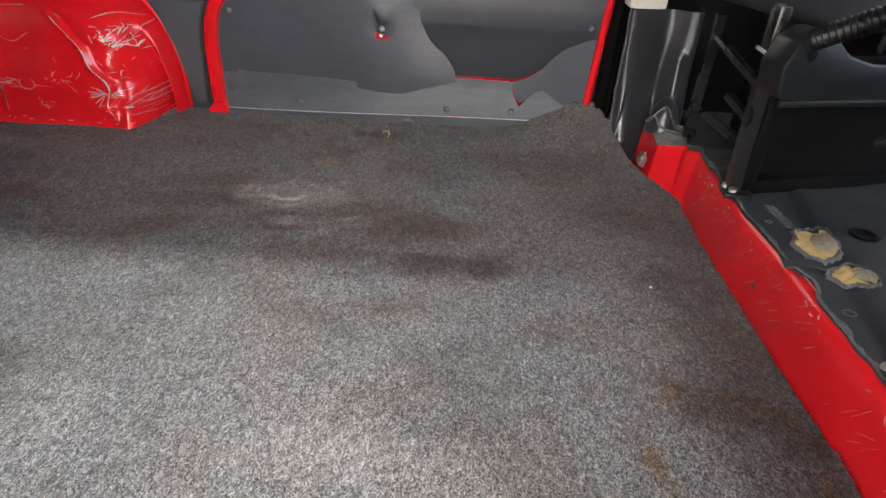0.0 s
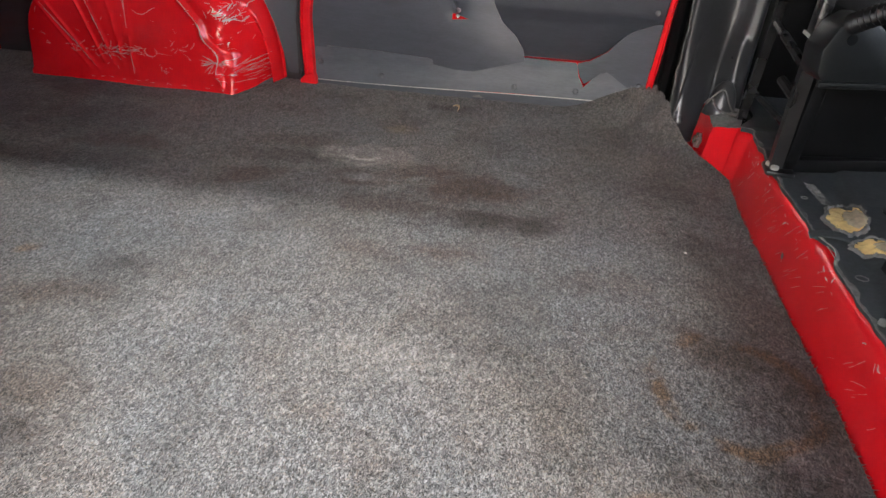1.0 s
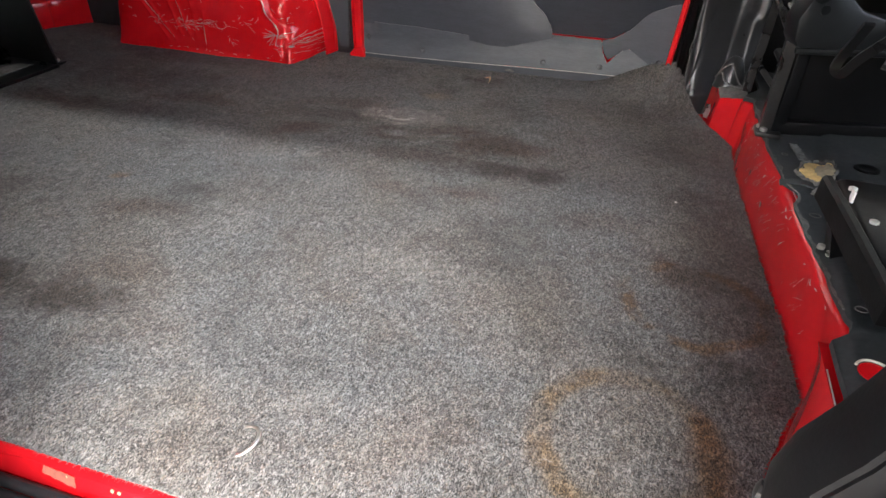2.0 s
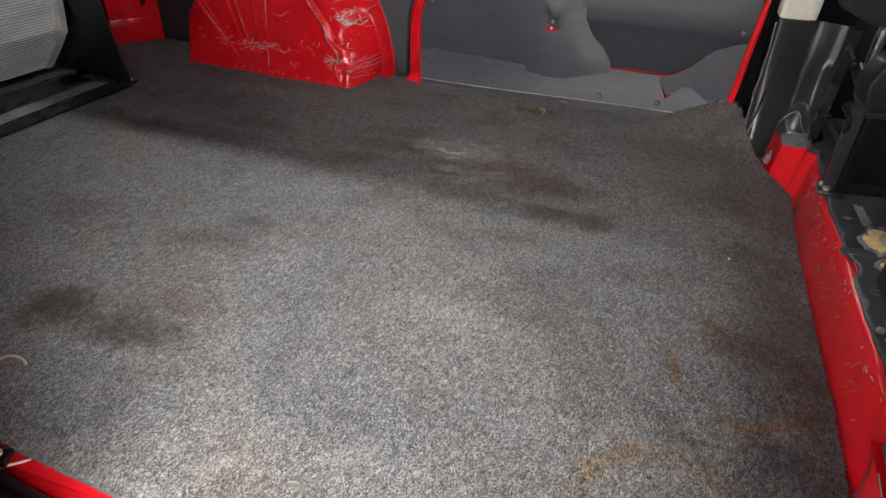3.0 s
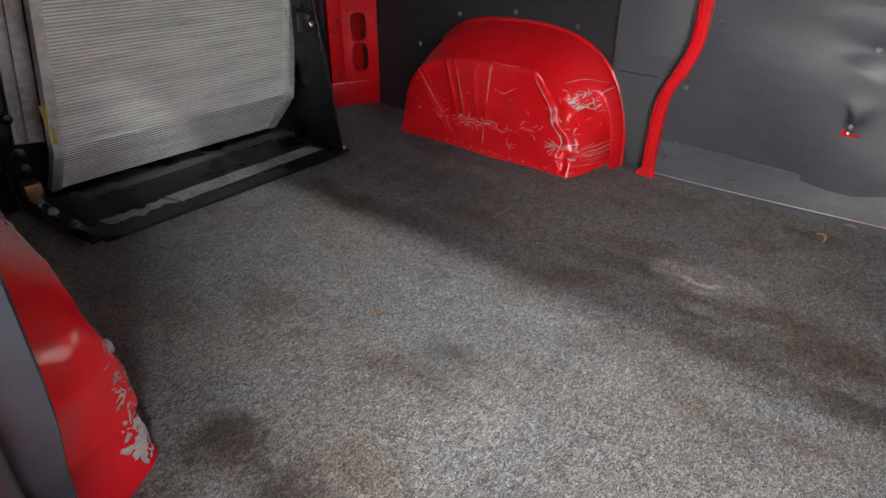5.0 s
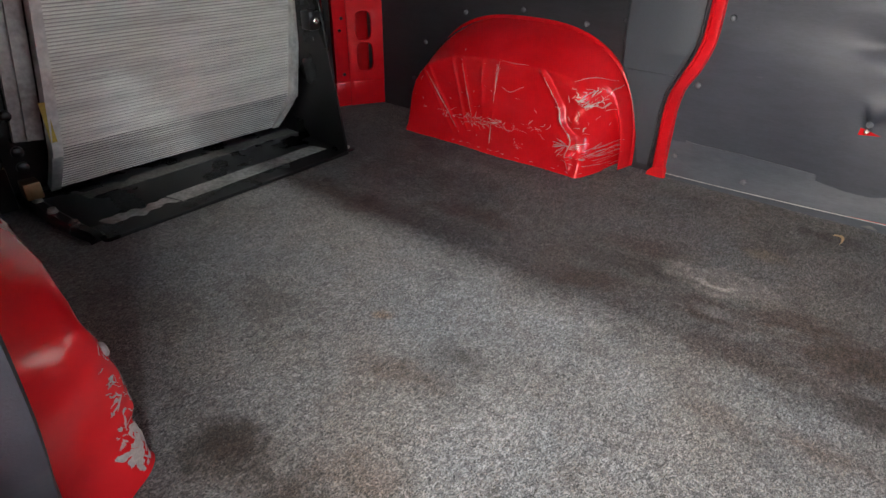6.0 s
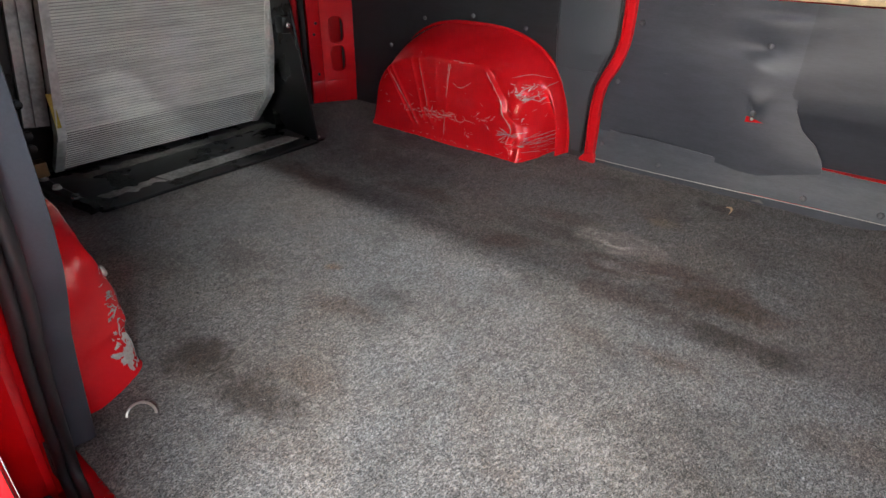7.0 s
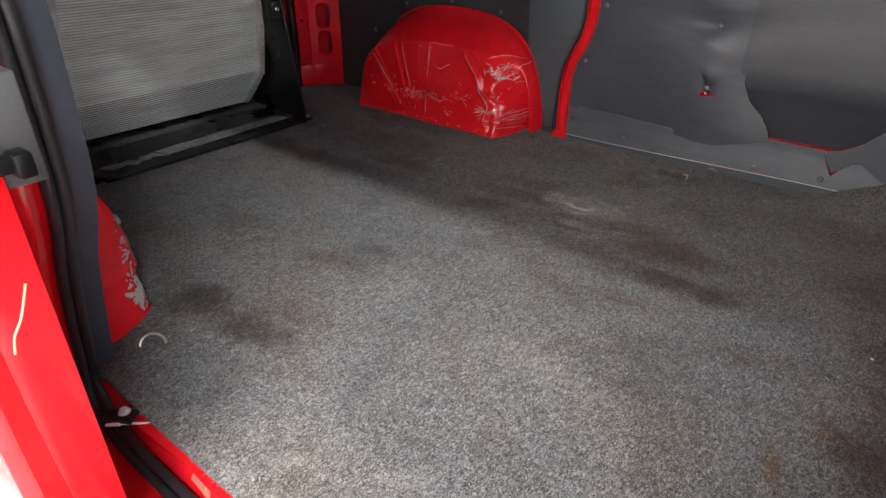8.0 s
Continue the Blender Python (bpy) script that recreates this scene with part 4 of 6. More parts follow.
spray(22, -0.612, 0.020, 0.205, 0.024, 0.6, (0.4, 1.6), 0.010, 0.028, 0.0005, 0.0022)
spray(6, -0.612, 0.014, 0.212, 0.014, 0.6, (0.6, 1.6), 0.016, 0.028, 0.0022, 0.0038)
for k in range(20):            # scratches that spread from one knock
    a = rnd.uniform(2.4, 4.3) if k < 13 else rnd.uniform(-0.9, 0.2)
    r = rnd.uniform(0.025, 0.060)
    strokes.append(([(-0.650 + r * i / 5 * math.cos(a), 1.0, max(0.012, 0.092 + r * i / 5 * math.sin(a) * 0.7)) for i in range(6)], rnd.uniform(0.0004, 0.0014)))
spray(26, -0.585, 0.035, 0.055, 0.014, 1, (-0.3, 0.5), 0.012, 0.045, 0.0003, 0.0013, 0.3)
spray(5, -0.57, 0.022, 0.056, 0.008, 1, (-0.2, 0.4), 0.012, 0.024, 0.0016, 0.0030, 0.3)
spray(9, -0.825, 0.010, 0.057, 0.008, 0.5, (-1.2, 1.2), 0.008, 0.020, 0.0004, 0.0012, 0.8)
spray(26, -0.95, 0.16, 0.15, 0.08, 1, (-1.5, 1.5), 0.004, 0.018, 0.0002, 0.0006)
spray(10, -0.62, 0.05, 0.13, 0.05, 1, (-1.0, 1.0), 0.010, 0.030, 0.0003, 0.0008)
# long scratches: the fold, the curl near its head, loops and a hook
strokes.append(([(lerp_table(FOLD, 0.285 - 0.0125 * i) + 0.006 * math.sin((0.285 - 0.0125 * i) * 70.0), 1.0, 0.285 - 0.0125 * i) for i in range(22)], 0.0019))
strokes.append(([(-0.665 + 0.009 * i, 1.0, 0.272 + 0.012 * math.sin(0.3 + i * 0.36)) for i in range(10)], 0.0016))
strokes.append(([(-0.905 + 0.010 * i, 1.0, 0.225 - 0.012 * math.sin(i * 0.55)) for i in range(9)], 0.0008))
strokes.append(([(-0.863 + 0.022 * math.cos(2.2 + i * 0.46), 1.0, 0.106 + 0.014 * math.sin(2.2 + i * 0.46)) for i in range(12)], 0.0009))
strokes.append(([(-0.930, 1.0, 0.29 - 0.014 * i) for i in range(6)], 0.0008))
strokes.append(([(-0.931, 1.0, 0.10 - 0.011 * i) for i in range(7)], 0.0016))
strokes.append(([(-0.925 + 0.012 * i, 1.0, 0.302 + 0.001 * math.sin(i)) for i in range(10)], 0.0008))
strokes.append(([(-1.215 + 0.012 * i, 1.0, 0.21 - 0.0135 * i) for i in range(8)], 0.0008))
strokes.append(([(-0.50 - 0.006 * i, 1.0, 0.078 - 0.004 * i) for i in range(8)], 0.0010))
spray(14, -0.640, 0.016, 0.250, 0.020, 0.7, (-1.2, 0.2), 0.010, 0.030, 0.0006, 0.0020)
spray(12, -1.02, 0.05, 0.098, 0.010, 1, (-0.5, 0.5), 0.006, 0.016, 0.0006, 0.0014, 0.6)
spray(16, -0.90, 0.22, 0.012, 0.003, 1, (-0.1, 0.1), 0.006, 0.020, 0.0004, 0.0010, 0.1)
spray(6, -1.24, 0.02, 0.14, 0.03, 0.8, (-0.6, 0.6), 0.010, 0.026, 0.0004, 0.0011, 0.5)
# pale strokes on the ribs: scrapes, and the ribs' highlight painted in
for x0, z0, x1, z1 in ((-1.225, 0.225, -1.065, 0.045), (-1.078, 0.315, -1.005, 0.075), (-0.923, 0.300, -0.931, 0.170)):
    strokes.append(([(x0 + (x1 - x0) * i / 9, 1.0, z0 + (z1 - z0) * i / 9) for i in range(10)], 0.0009))
ribbons("bare_scrape", strokes, tree_arch, (0, 1, 0), arch, 21, "pale scraped metal marks, with highlights drawn along the ribs", 0.0009)


def near_arch_point(a, k):
    """The twin arch on the doorway side, turned round the van's middle line and set a little forward."""
    p = arch_surface(a, k, 0.15)
    x = p.x + 0.207
    y = -0.045 + (1.350 - p.y)
    # a knocked-in band with a sharp fold above it
    band = smooth01((x + 0.60) / 0.10) * smooth01((0.30 - p.z) / 0.05)
    y += 0.004 * band * math.exp(-((p.z - 0.105 - 0.10 * (x + 0.45)) / 0.010) ** 2)
    y -= 0.003 * band * math.exp(-((p.z - 0.075 - 0.10 * (x + 0.45)) / 0.020) ** 2)
    y += 0.012 * smooth01((x + 0.60) / 0.12) * math.exp(-((p.z - 0.155) / 0.055) ** 2)
    y += 0.0015 * band * fbm(x * 17, p.z * 17, 5.0)
    return Vector((x, y, p.z))


SET_OUT[0] = DOOR_AXES
arch_near = thing("wheel_arch", (-0.8, -0.2, 0), "red steel wheel arch beside the doorway, scuffed through to grey primer", "wheel arch", "wheel arches")
bm_arch = grid_bm(260, 110, near_arch_point)
bm_arch.normal_update()
tree_near = BVHTree.FromBMesh(bm_arch)
part("pressing", bm_arch, M_RED, arch_near)
rnd = random.Random(12)
strokes = []
WAY = Vector((-0.35, -0.93, 0.0)).normalized()


def scuff(n, x, z, sx, sz, lo, hi, thin, thick):
    for _ in range(n):
        p = Vector((rnd.gauss(x, sx), -0.07, max(0.012, rnd.gauss(z, sz)))) - WAY * 0.4
        strokes.append((wobble(rnd, p, (0.8, -0.2, rnd.uniform(-0.2, 1.4)), rnd.uniform(lo, hi), 6, 0.5), rnd.uniform(thin, thick)))


scuff(26, -0.425, 0.055, 0.014, 0.020, 0.010, 0.030, 0.0014, 0.0062)
scuff(12, -0.420, 0.052, 0.012, 0.014, 0.018, 0.036, 0.006, 0.011)
scuff(20, -0.450, 0.040, 0.012, 0.012, 0.008, 0.026, 0.0016, 0.0070)
scuff(8, -0.405, 0.085, 0.006, 0.010, 0.008, 0.018, 0.0014, 0.0042)
scuff(14, -0.415, 0.150, 0.007, 0.014, 0.008, 0.024, 0.0010, 0.0038)
scuff(7, -0.452, 0.150, 0.006, 0.006, 0.006, 0.012, 0.0008, 0.0026)
scuff(18, -0.480, 0.060, 0.020, 0.016, 0.012, 0.034, 0.0004, 0.0014)
scuff(16, -0.470, 0.100, 0.020, 0.030, 0.014, 0.036, 0.0005, 0.0016)
scuff(6, -0.485, 0.130, 0.010, 0.012, 0.014, 0.026, 0.0012, 0.0024)
scuff(20, -0.44, 0.14, 0.030, 0.070, 0.005, 0.020, 0.0003, 0.0010)
ribbons("bare_scrape", strokes, tree_near, WAY, arch_near, 22, "grey scuffed patches", 0.0009)
hit, aim, _, _ = tree_near.ray_cast(Vector((-0.452, -0.079, 0.206)) - WAY * 0.4, WAY)
aim = aim if aim.y > 0 else -aim
part("bolt_head", turned_bm([(0.011, -0.002), (0.011, 0.002), (0.008, 0.005), (0.002, 0.006)], hit, aim, 12), M_BARE, arch_near, "grey worn bolt head")

# ---------------------------------------------------------------- rear pillar with slots
# its own axes: y runs along the face from the rear doorway to the lining, x out of the face
SET_OUT[0] = axes(-1.627, 1.557, -31.5)
def slot(cy, cz, w, h, n=5):
    """A rounded upright slot outline, counterclockwise."""
    r = w / 2
    out = [(cy + r * math.cos(math.pi * i / n), cz + h / 2 - r + r * math.sin(math.pi * i / n)) for i in range(n + 1)]
    return out + [(cy - r * math.cos(math.pi * i / n), cz - h / 2 + r - r * math.sin(math.pi * i / n)) for i in range(n + 1)]


def slotted_plate(x, y0, y1, z0, z1, slots, depth):
    """A plate facing forward with slots pressed through it."""
    bm = bmesh.new()
    cuts = [z0] + [v for cy, cz, w, h in slots for v in (cz - h / 2 - 0.006, cz + h / 2 + 0.006)] + [z1]
    for i in range(0, len(cuts), 2):
        bm.faces.new([bm.verts.new((x, y, z)) for y, z in ((y0, cuts[i]), (y1, cuts[i]), (y1, cuts[i + 1]), (y0, cuts[i + 1]))])
    for cy, cz, w, h in slots:
        lo, hi = cz - h / 2 - 0.006, cz + h / 2 + 0.006
        angles = sorted([2 * math.pi * i / 24 for i in range(24)] + [math.atan2(q - cz, p - cy) % (2 * math.pi) for p, q in ((y0, lo), (y1, lo), (y1, hi), (y0, hi))])
        rings = [[], [], [], []]
        for a in angles:
            c, s = math.cos(a), math.sin(a)
            far = min(((y1 - cy) if c > 0 else (cy - y0)) / max(abs(c), 1e-6), ((hi - cz) if s > 0 else (cz - lo)) / max(abs(s), 1e-6))
            rings[0].append(bm.verts.new((x, cy + far * c, cz + far * s)))
            e = (abs(c / (w / 2)) ** 4 + abs(s / (h / 2)) ** 4) ** (-1 / 4)
            rings[1].append(bm.verts.new((x + 0.0012, cy + (e + 0.004) * c, cz + (e + 0.004) * s)))
            rings[2].append(bm.verts.new((x - 0.002, cy + e * c, cz + e * s)))
            rings[3].append(bm.verts.new((x - depth, cy + e * c, cz + e * s)))
        n = len(angles)
        for p, q in zip(rings, rings[1:]):
            for i in range(n):
                bm.faces.new((p[i], p[(i + 1) % n], q[(i + 1) % n], q[i]))
    return bm


pillar = thing("rear_pillar", (0, -0.1, 0), "red painted steel pillar with two rounded slots beside the rear doors", "pillar", kind="structure")
part("face", slotted_plate(0.0, -0.140, 0.0, 0.098, 0.445, [(-0.076, 0.194, 0.060, 0.108), (-0.078, 0.314, 0.060, 0.106)], 0.007), M_RED, pillar, smooth=False)
part("face_edge", sweep_bm([(0.0, -0.140, -0.012), (0.0, -0.140, 1.33)], [(-0.012, -0.006), (-0.002, -0.006), (0.004, 0.0), (0.004, 0.008), (-0.012, 0.008)]), M_RED, pillar, "rounded pressed edge of the face")
part("side_web", extrude_bm([(-0.002, -0.140), (-0.010, -0.134), (-0.09, -0.150), (-0.09, -0.202), (0.016, -0.202)], 'z', -0.012, 1.33, 0.003), M_RED, pillar)
part("foot", extrude_bm([(0.002, -0.142), (0.002, -0.001), (-0.06, -0.001), (-0.09, -0.204), (0.0175, -0.204)], 'z', -0.012, 0.0975, 0.002), M_RED, pillar)
part("head", extrude_bm([(0.0, -0.140), (0.0, -0.001), (-0.06, -0.001), (-0.09, -0.18)], 'z', 0.445, 1.33, 0.004), M_RED, pillar)
part("slot_back", box_bm(-0.160, -0.145, -0.21, 0.02, 0.0, 0.5), M_RED, pillar, "shaded red hollow behind the slots")
# dark discs drawn in place of the small shaded holes
for y, z in ((-0.168, 0.13), (-0.176, 0.30), (-0.165, 0.345)):
    part("hole_disc", turned_bm([(0.0065, -0.002), (0.0065, 0.002), (0.003, 0.003)], (0.003 + 0.29 * (-0.142 - y), y, z), (0.95, 0.28, 0), 10), M_STEEL, pillar)
part("door_seal", sweep_bm([(0.004, -0.222, -0.012), (0.004, -0.222, 1.33)], circle(0.014, 10)), M_RUBBER, pillar, "black rubber door seal")
part("door_frame", extrude_bm([(0.006, -0.240), (0.006, -0.258), (-0.05, -0.258), (-0.05, -0.240)], 'z', -0.012, 1.33, 0.003), M_RED, pillar, "red painted edge of the rear door frame")


# ---------------------------------------------------------------- folding ramp at the rear
SET_OUT[0] = RAMP_AXES
ramp = thing("folding_ramp", (-1.4, 0.55, 0.0), "folded ribbed aluminium access ramp on a black steel base plate", "ramp")


def rx(y, near, far):
    """x on a line across the van between its two ends."""
    return near + (far - near) * (y - 0.17) / 0.78


def ramp_shift(z):
    return 0.14 * max(0.0, z - 0.17)


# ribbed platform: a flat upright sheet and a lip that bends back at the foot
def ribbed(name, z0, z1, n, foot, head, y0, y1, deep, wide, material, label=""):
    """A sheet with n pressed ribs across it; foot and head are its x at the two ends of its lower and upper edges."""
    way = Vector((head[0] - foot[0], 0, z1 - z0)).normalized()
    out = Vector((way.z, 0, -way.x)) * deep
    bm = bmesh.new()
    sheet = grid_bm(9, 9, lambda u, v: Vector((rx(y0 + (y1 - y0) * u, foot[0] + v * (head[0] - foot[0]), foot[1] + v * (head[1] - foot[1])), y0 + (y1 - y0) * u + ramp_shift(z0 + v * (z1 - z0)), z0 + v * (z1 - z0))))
    # the sheet's darker colour stands in for shade in the grooves
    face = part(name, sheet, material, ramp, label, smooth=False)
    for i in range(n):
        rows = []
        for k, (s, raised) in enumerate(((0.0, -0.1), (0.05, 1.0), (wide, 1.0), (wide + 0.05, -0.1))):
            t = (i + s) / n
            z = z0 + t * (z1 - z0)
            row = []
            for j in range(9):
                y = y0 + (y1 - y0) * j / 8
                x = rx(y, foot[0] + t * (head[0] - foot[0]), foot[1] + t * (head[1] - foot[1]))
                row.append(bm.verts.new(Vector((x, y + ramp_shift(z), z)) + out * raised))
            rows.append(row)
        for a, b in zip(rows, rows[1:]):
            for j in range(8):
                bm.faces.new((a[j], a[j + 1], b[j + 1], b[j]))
    tagged(part("ribs", bm, M_ALU, face, "ribs in full tone over the shaded sheet", smooth=False), kind="stuff")


ribbed("platform", 0.175, 1.06, 104, (-1.424, -1.474), (-1.424, -1.474), 0.195, 0.905, 0.0045, 0.66, M_ALU_GROOVE, "ribbed aluminium sheet with grimy streaks, groove shade put into its colour")
ribbed("lip", 0.024, 0.176, 16, (-1.564, -1.612), (-1.422, -1.472), 0.192, 0.915, 0.0017, 0.42, M_ALU_LIP_GROOVE, "finely ribbed aluminium lip, groove shade put into its colour")
part("platform_back", thick_bm(2, 2, lambda u, v: (rx(0.2 + 0.7 * u, -1.432, -1.482), 0.2 + 0.7 * u + ramp_shift(0.1 + v), 0.20 + 0.86 * v), (-0.03, 0, 0)), M_RAIL, ramp)


def rail_part(y, dx, w, material, label="", foot=True, zt=1.06):
    pts = [(rx(y, -1.562, -1.610) + dx - 0.01, y, 0.03), (rx(y, -1.495, -1.545) + dx, y, 0.10), (rx(y, -1.432, -1.482) + dx, y, 0.165), (rx(y, -1.42, -1.47) + dx, y + 0.004, 0.21), (rx(y, -1.42, -1.47) + dx, y + ramp_shift(0.6), 0.6), (rx(y, -1.42, -1.47) + dx, y + ramp_shift(zt), zt)]
    return part("side_rail", sweep_bm(spline(pts, 4), [(-w, -0.014), (w, -0.014), (w, 0.010), (w * 0.6, 0.014), (-w * 0.6, 0.014), (-w, 0.010)]), material, ramp, label)


rail_part(0.180, 0.004, 0.013, M_RAIL, "grey aluminium side rail")
rail_part(0.918, 0.004, 0.013, M_RAIL, "grey aluminium side rail")
# added black sheet: stands for the darkness seen past the ramp
part("dark_backing", box_bm(-1.68, -1.665, -0.02, 1.02, 0.0, 1.08), M_STEEL, ramp, "black sheet added behind the ramp in place of shade")
for y, dx, m in ((0.152, -0.02, M_ARM), (0.124, -0.03, M_ARM), (0.090, -0.05, M_STEEL)):
    part("lift_arm", sweep_bm([(-1.44 + dx, y, 0.20), (-1.44 + dx, y + 0.06, 0.62), (-1.44 + dx, y + 0.12, 1.05)], [(-0.010, -0.018), (0.010, -0.018), (0.010, 0.018), (-0.010, 0.018)]), m, ramp)
part("warning_label", box_bm(-1.404, -1.401, 0.172, 0.187, 0.20, 0.30, m=None), M_YELLOW, ramp, "faded yellow label strip")

plate_out = [(-1.180, 0.168), (-1.172, 0.178), (-1.236, 0.960), (-1.66, 0.990), (-1.60, 0.120)]
plate = part("base_plate", extrude_bm(plate_out, 'z', 0.004, 0.014, 0.0015), M_STEEL, ramp, "black coated steel base plate")


def tape(near, far, w, y0, y1, name, seed, material):
    """A grip strip with a worn, ragged edge."""
    def f(u, v):
        y = y0 + u * (y1 - y0)
        ragged = (0.004 + 0.022 * smooth01((0.42 - y) / 0.04)) * noise.noise((y * 30, seed + v * 3, 0)) * smooth01((0.55 - y) / 0.2)
        t = (y - 0.2) / 0.72
        return (near + t * (far - near) + (v - 0.5) * w + ragged, y + 0.02 * (v - 0.5), 0.0155)
    return part(name, thick_bm(40, 3, f, (0, 0, -0.0012)), material, plate, "worn grey grip strip")


tape(-1.262, -1.338, 0.062, 0.392, 0.915, "grip_strip", 1.0, M_TAPE)
tape(-1.262, -1.338, 0.040, 0.205, 0.385, "grip_strip", 5.0, M_TAPE)
tape(-1.472, -1.548, 0.050, 0.22, 0.945, "grip_strip", 9.0, M_TAPE_DARK)

gusset = part("gusset", extrude_bm([(-1.238, 0.014), (-1.60, 0.014), (-1.60, 0.62), (-1.385, 0.62), (-1.325, 0.47)], 'y', 0.955, 0.963, 0.001), M_STEEL, ramp, "black steel gusset plate")
part("fold_flange", extrude_bm([(-1.30, 0.962), (-1.30, 0.992), (-1.232, 0.985), (-1.228, 0.958)], 'z', 0.014, 0.020, 0.001), M_STEEL, ramp)
part("post", box_bm(-1.52, -1.47, 0.967, 1.010, 0.014, 1.0, 0.004), M_STEEL, ramp, "black steel post")
part("post", box_bm(-1.56, -1.50, 0.03, 0.075, 0.014, 1.0, 0.004), M_STEEL, ramp, "black steel post")
latch = part("latch", box_bm(-1.352, -1.305, 0.905, 0.945, 0.392, 0.448, 0.006), M_STEEL, ramp, "black latch block")
part("latch_bolt", turned_bm([(0.009, 0.0), (0.009, 0.006), (0.005, 0.009)], (-1.305, 0.925, 0.42), (1, 0, 0), 10), M_ZINC, latch)
foot = part("hinge_bar", sweep_bm([(-1.186, 0.160, 0.012), (-1.196, 0.157, 0.020), (-1.26, 0.138, 0.022), (-1.40, 0.118, 0.023), (-1.56, 0.10, 0.03)], [(-0.018, -0.010), (0.018, -0.010), (0.018, 0.006), (0.010, 0.012), (-0.010, 0.012), (-0.018, 0.006)]), M_STEEL, ramp, "black hinge bar")
for x, y, z in ((-1.262, 0.136, 0.033), (-1.375, 0.121, 0.034), (-1.467, 0.113, 0.036)):
    part("bolt", turned_bm([(0.013, 0.0), (0.013, 0.005), (0.010, 0.007), (0.010, 0.012), (0.003, 0.014)], (x, y, z), (0, 0, 1), 12), M_ZINC, foot, "bright zinc bolt")
for x, y in ((-1.252, 0.972), (-1.285, 0.977)):
    part("bolt", turned_bm([(0.007, 0.0), (0.007, 0.006), (0.003, 0.008)], (x, y, 0.020), (0, 0, 1), 10), M_ZINC, gusset, "bright zinc bolt")
part("pivot_block", box_bm(-1.47, -1.42, 0.085, 0.125, 0.060, 0.105, 0.004), M_BRASS, ramp, "tarnished brass block")
for z in (0.15, 0.19, 0.28):
    part("pivot_pin", turned_bm([(0.014, 0.0), (0.014, 0.010), (0.008, 0.014)], (-1.425, 0.10, z), (1, 0, 0), 12), M_STEEL, ramp)


SET_OUT[0] = CAB_AXES
# ---------------------------------------------------------------- cab edge: red step, mat, foam
def step_bottom(y):
    return lerp_table(SILL_EDGE, y) + 0.002


def step_point(u, v):
    y = 0.235 + (1.19 - 0.235) * u
    prof = [(0.000, -0.020), (0.001, 0.02), (0.002, 0.05), (0.003, 0.08), (0.004, 0.104), (0.008, 0.114), (0.016, 0.120), (0.030, 0.1215)]
    dx, z = prof[int(round(v * 7))]
    y += 0.040 * max(0.0, z / 0.115) * u ** 8
    if y < 0.275:
        dx *= math.sqrt(max(0.0, 1 - ((0.275 - y) / 0.0401) ** 2)) * 0.8 + 0.2
    # pressed curve near the doorway end
    dent = 0.010 * math.exp(-(((y - 0.30) - 0.9 * (z - 0.05)) / 0.025) ** 2) * smooth01(z / 0.03) * (z < 0.11)
    return (step_bottom(min(y, 1.19)) + dx + 0.010 * u ** 8 * max(0.0, z / 0.115) + dent * 0.6 + 0.0015 * fbm(y * 9, z * 9, 2), y, z + 0.002 * noise.noise((y * 12, 0, 3)) * (z > 0.1))


step_thing = thing("cab_step", (0.88, 0.8, 0), "scratched red steel step edge between load floor and cab", "step", kind="structure")
bm_step = thick_bm(190, 8, step_point, (0.002, 0, -0.001))
bm_step.normal_update()
tree_step = BVHTree.FromBMesh(bm_step)
part("riser", bm_step, M_RED, step_thing)


def step_end_point(u, v):
    y = -0.06 + 0.312 * u
    base, dx = step_bottom(y), [0.0, 0.10, 0.25, 0.50, 0.75, 0.95, 1.0, 1.0][int(round(v * 7))]
    z = [-0.02, 0.02, 0.05, 0.075, 0.095, 0.104, 0.107, 0.107][int(round(v * 7))]
    return (base + dx * (0.897 - base) + 0.05 * (v > 0.99), y, z)


part("end_riser", thick_bm(16, 8, step_end_point, (0.003, 0, -0.002)), M_RED, step_thing)
part("pale_edge", sweep_bm([(0.899, y, 0.1085) for y in (0.02, 0.08, 0.14, 0.195)], circle(0.0010, 6)), M_BARE, step_thing, "thin pale sealant line along the edge")
part("cab_floor", box_bm(0.93, 2.2, -0.36, 1.56, -0.10, 0.096, 0.004), M_STEEL, step_thing, "dark steel cab floor under the mat")
def panel4(a, b, c, d, bow=0.0):
    """A pressed panel between four corners (bottom a to b, top d to c), slightly bowed."""
    a, b, c, d = Vector(a), Vector(b), Vector(c), Vector(d)
    n = (b - a).cross(d - a).normalized()
    return lambda u, v: (a * (1 - u) + b * u) * (1 - v) + (d * (1 - u) + c * u) * v + n * (bow * math.sin(math.pi * u) * math.sin(math.pi * v) + 0.0012 * fbm(u * 4, v * 4, bow * 100))


part("corner_face", thick_bm(12, 10, panel4((0.781, 1.250, -0.02), (0.832, 1.190, -0.02), (0.850, 1.228, 0.1145), (0.794, 1.262, 0.098), 0.004), (0.002, 0.003, 0)), M_RED, step_thing, "bright red corner of the step")
part("corner_return", thick_bm(12, 10, panel4((0.768, 1.375, -0.02), (0.781, 1.250, -0.02), (0.794, 1.262, 0.098), (0.778, 1.373, 0.122), -0.003), (0.003, 0.0, 0)), M_RED, step_thing, "dull scuffed red return of the step")
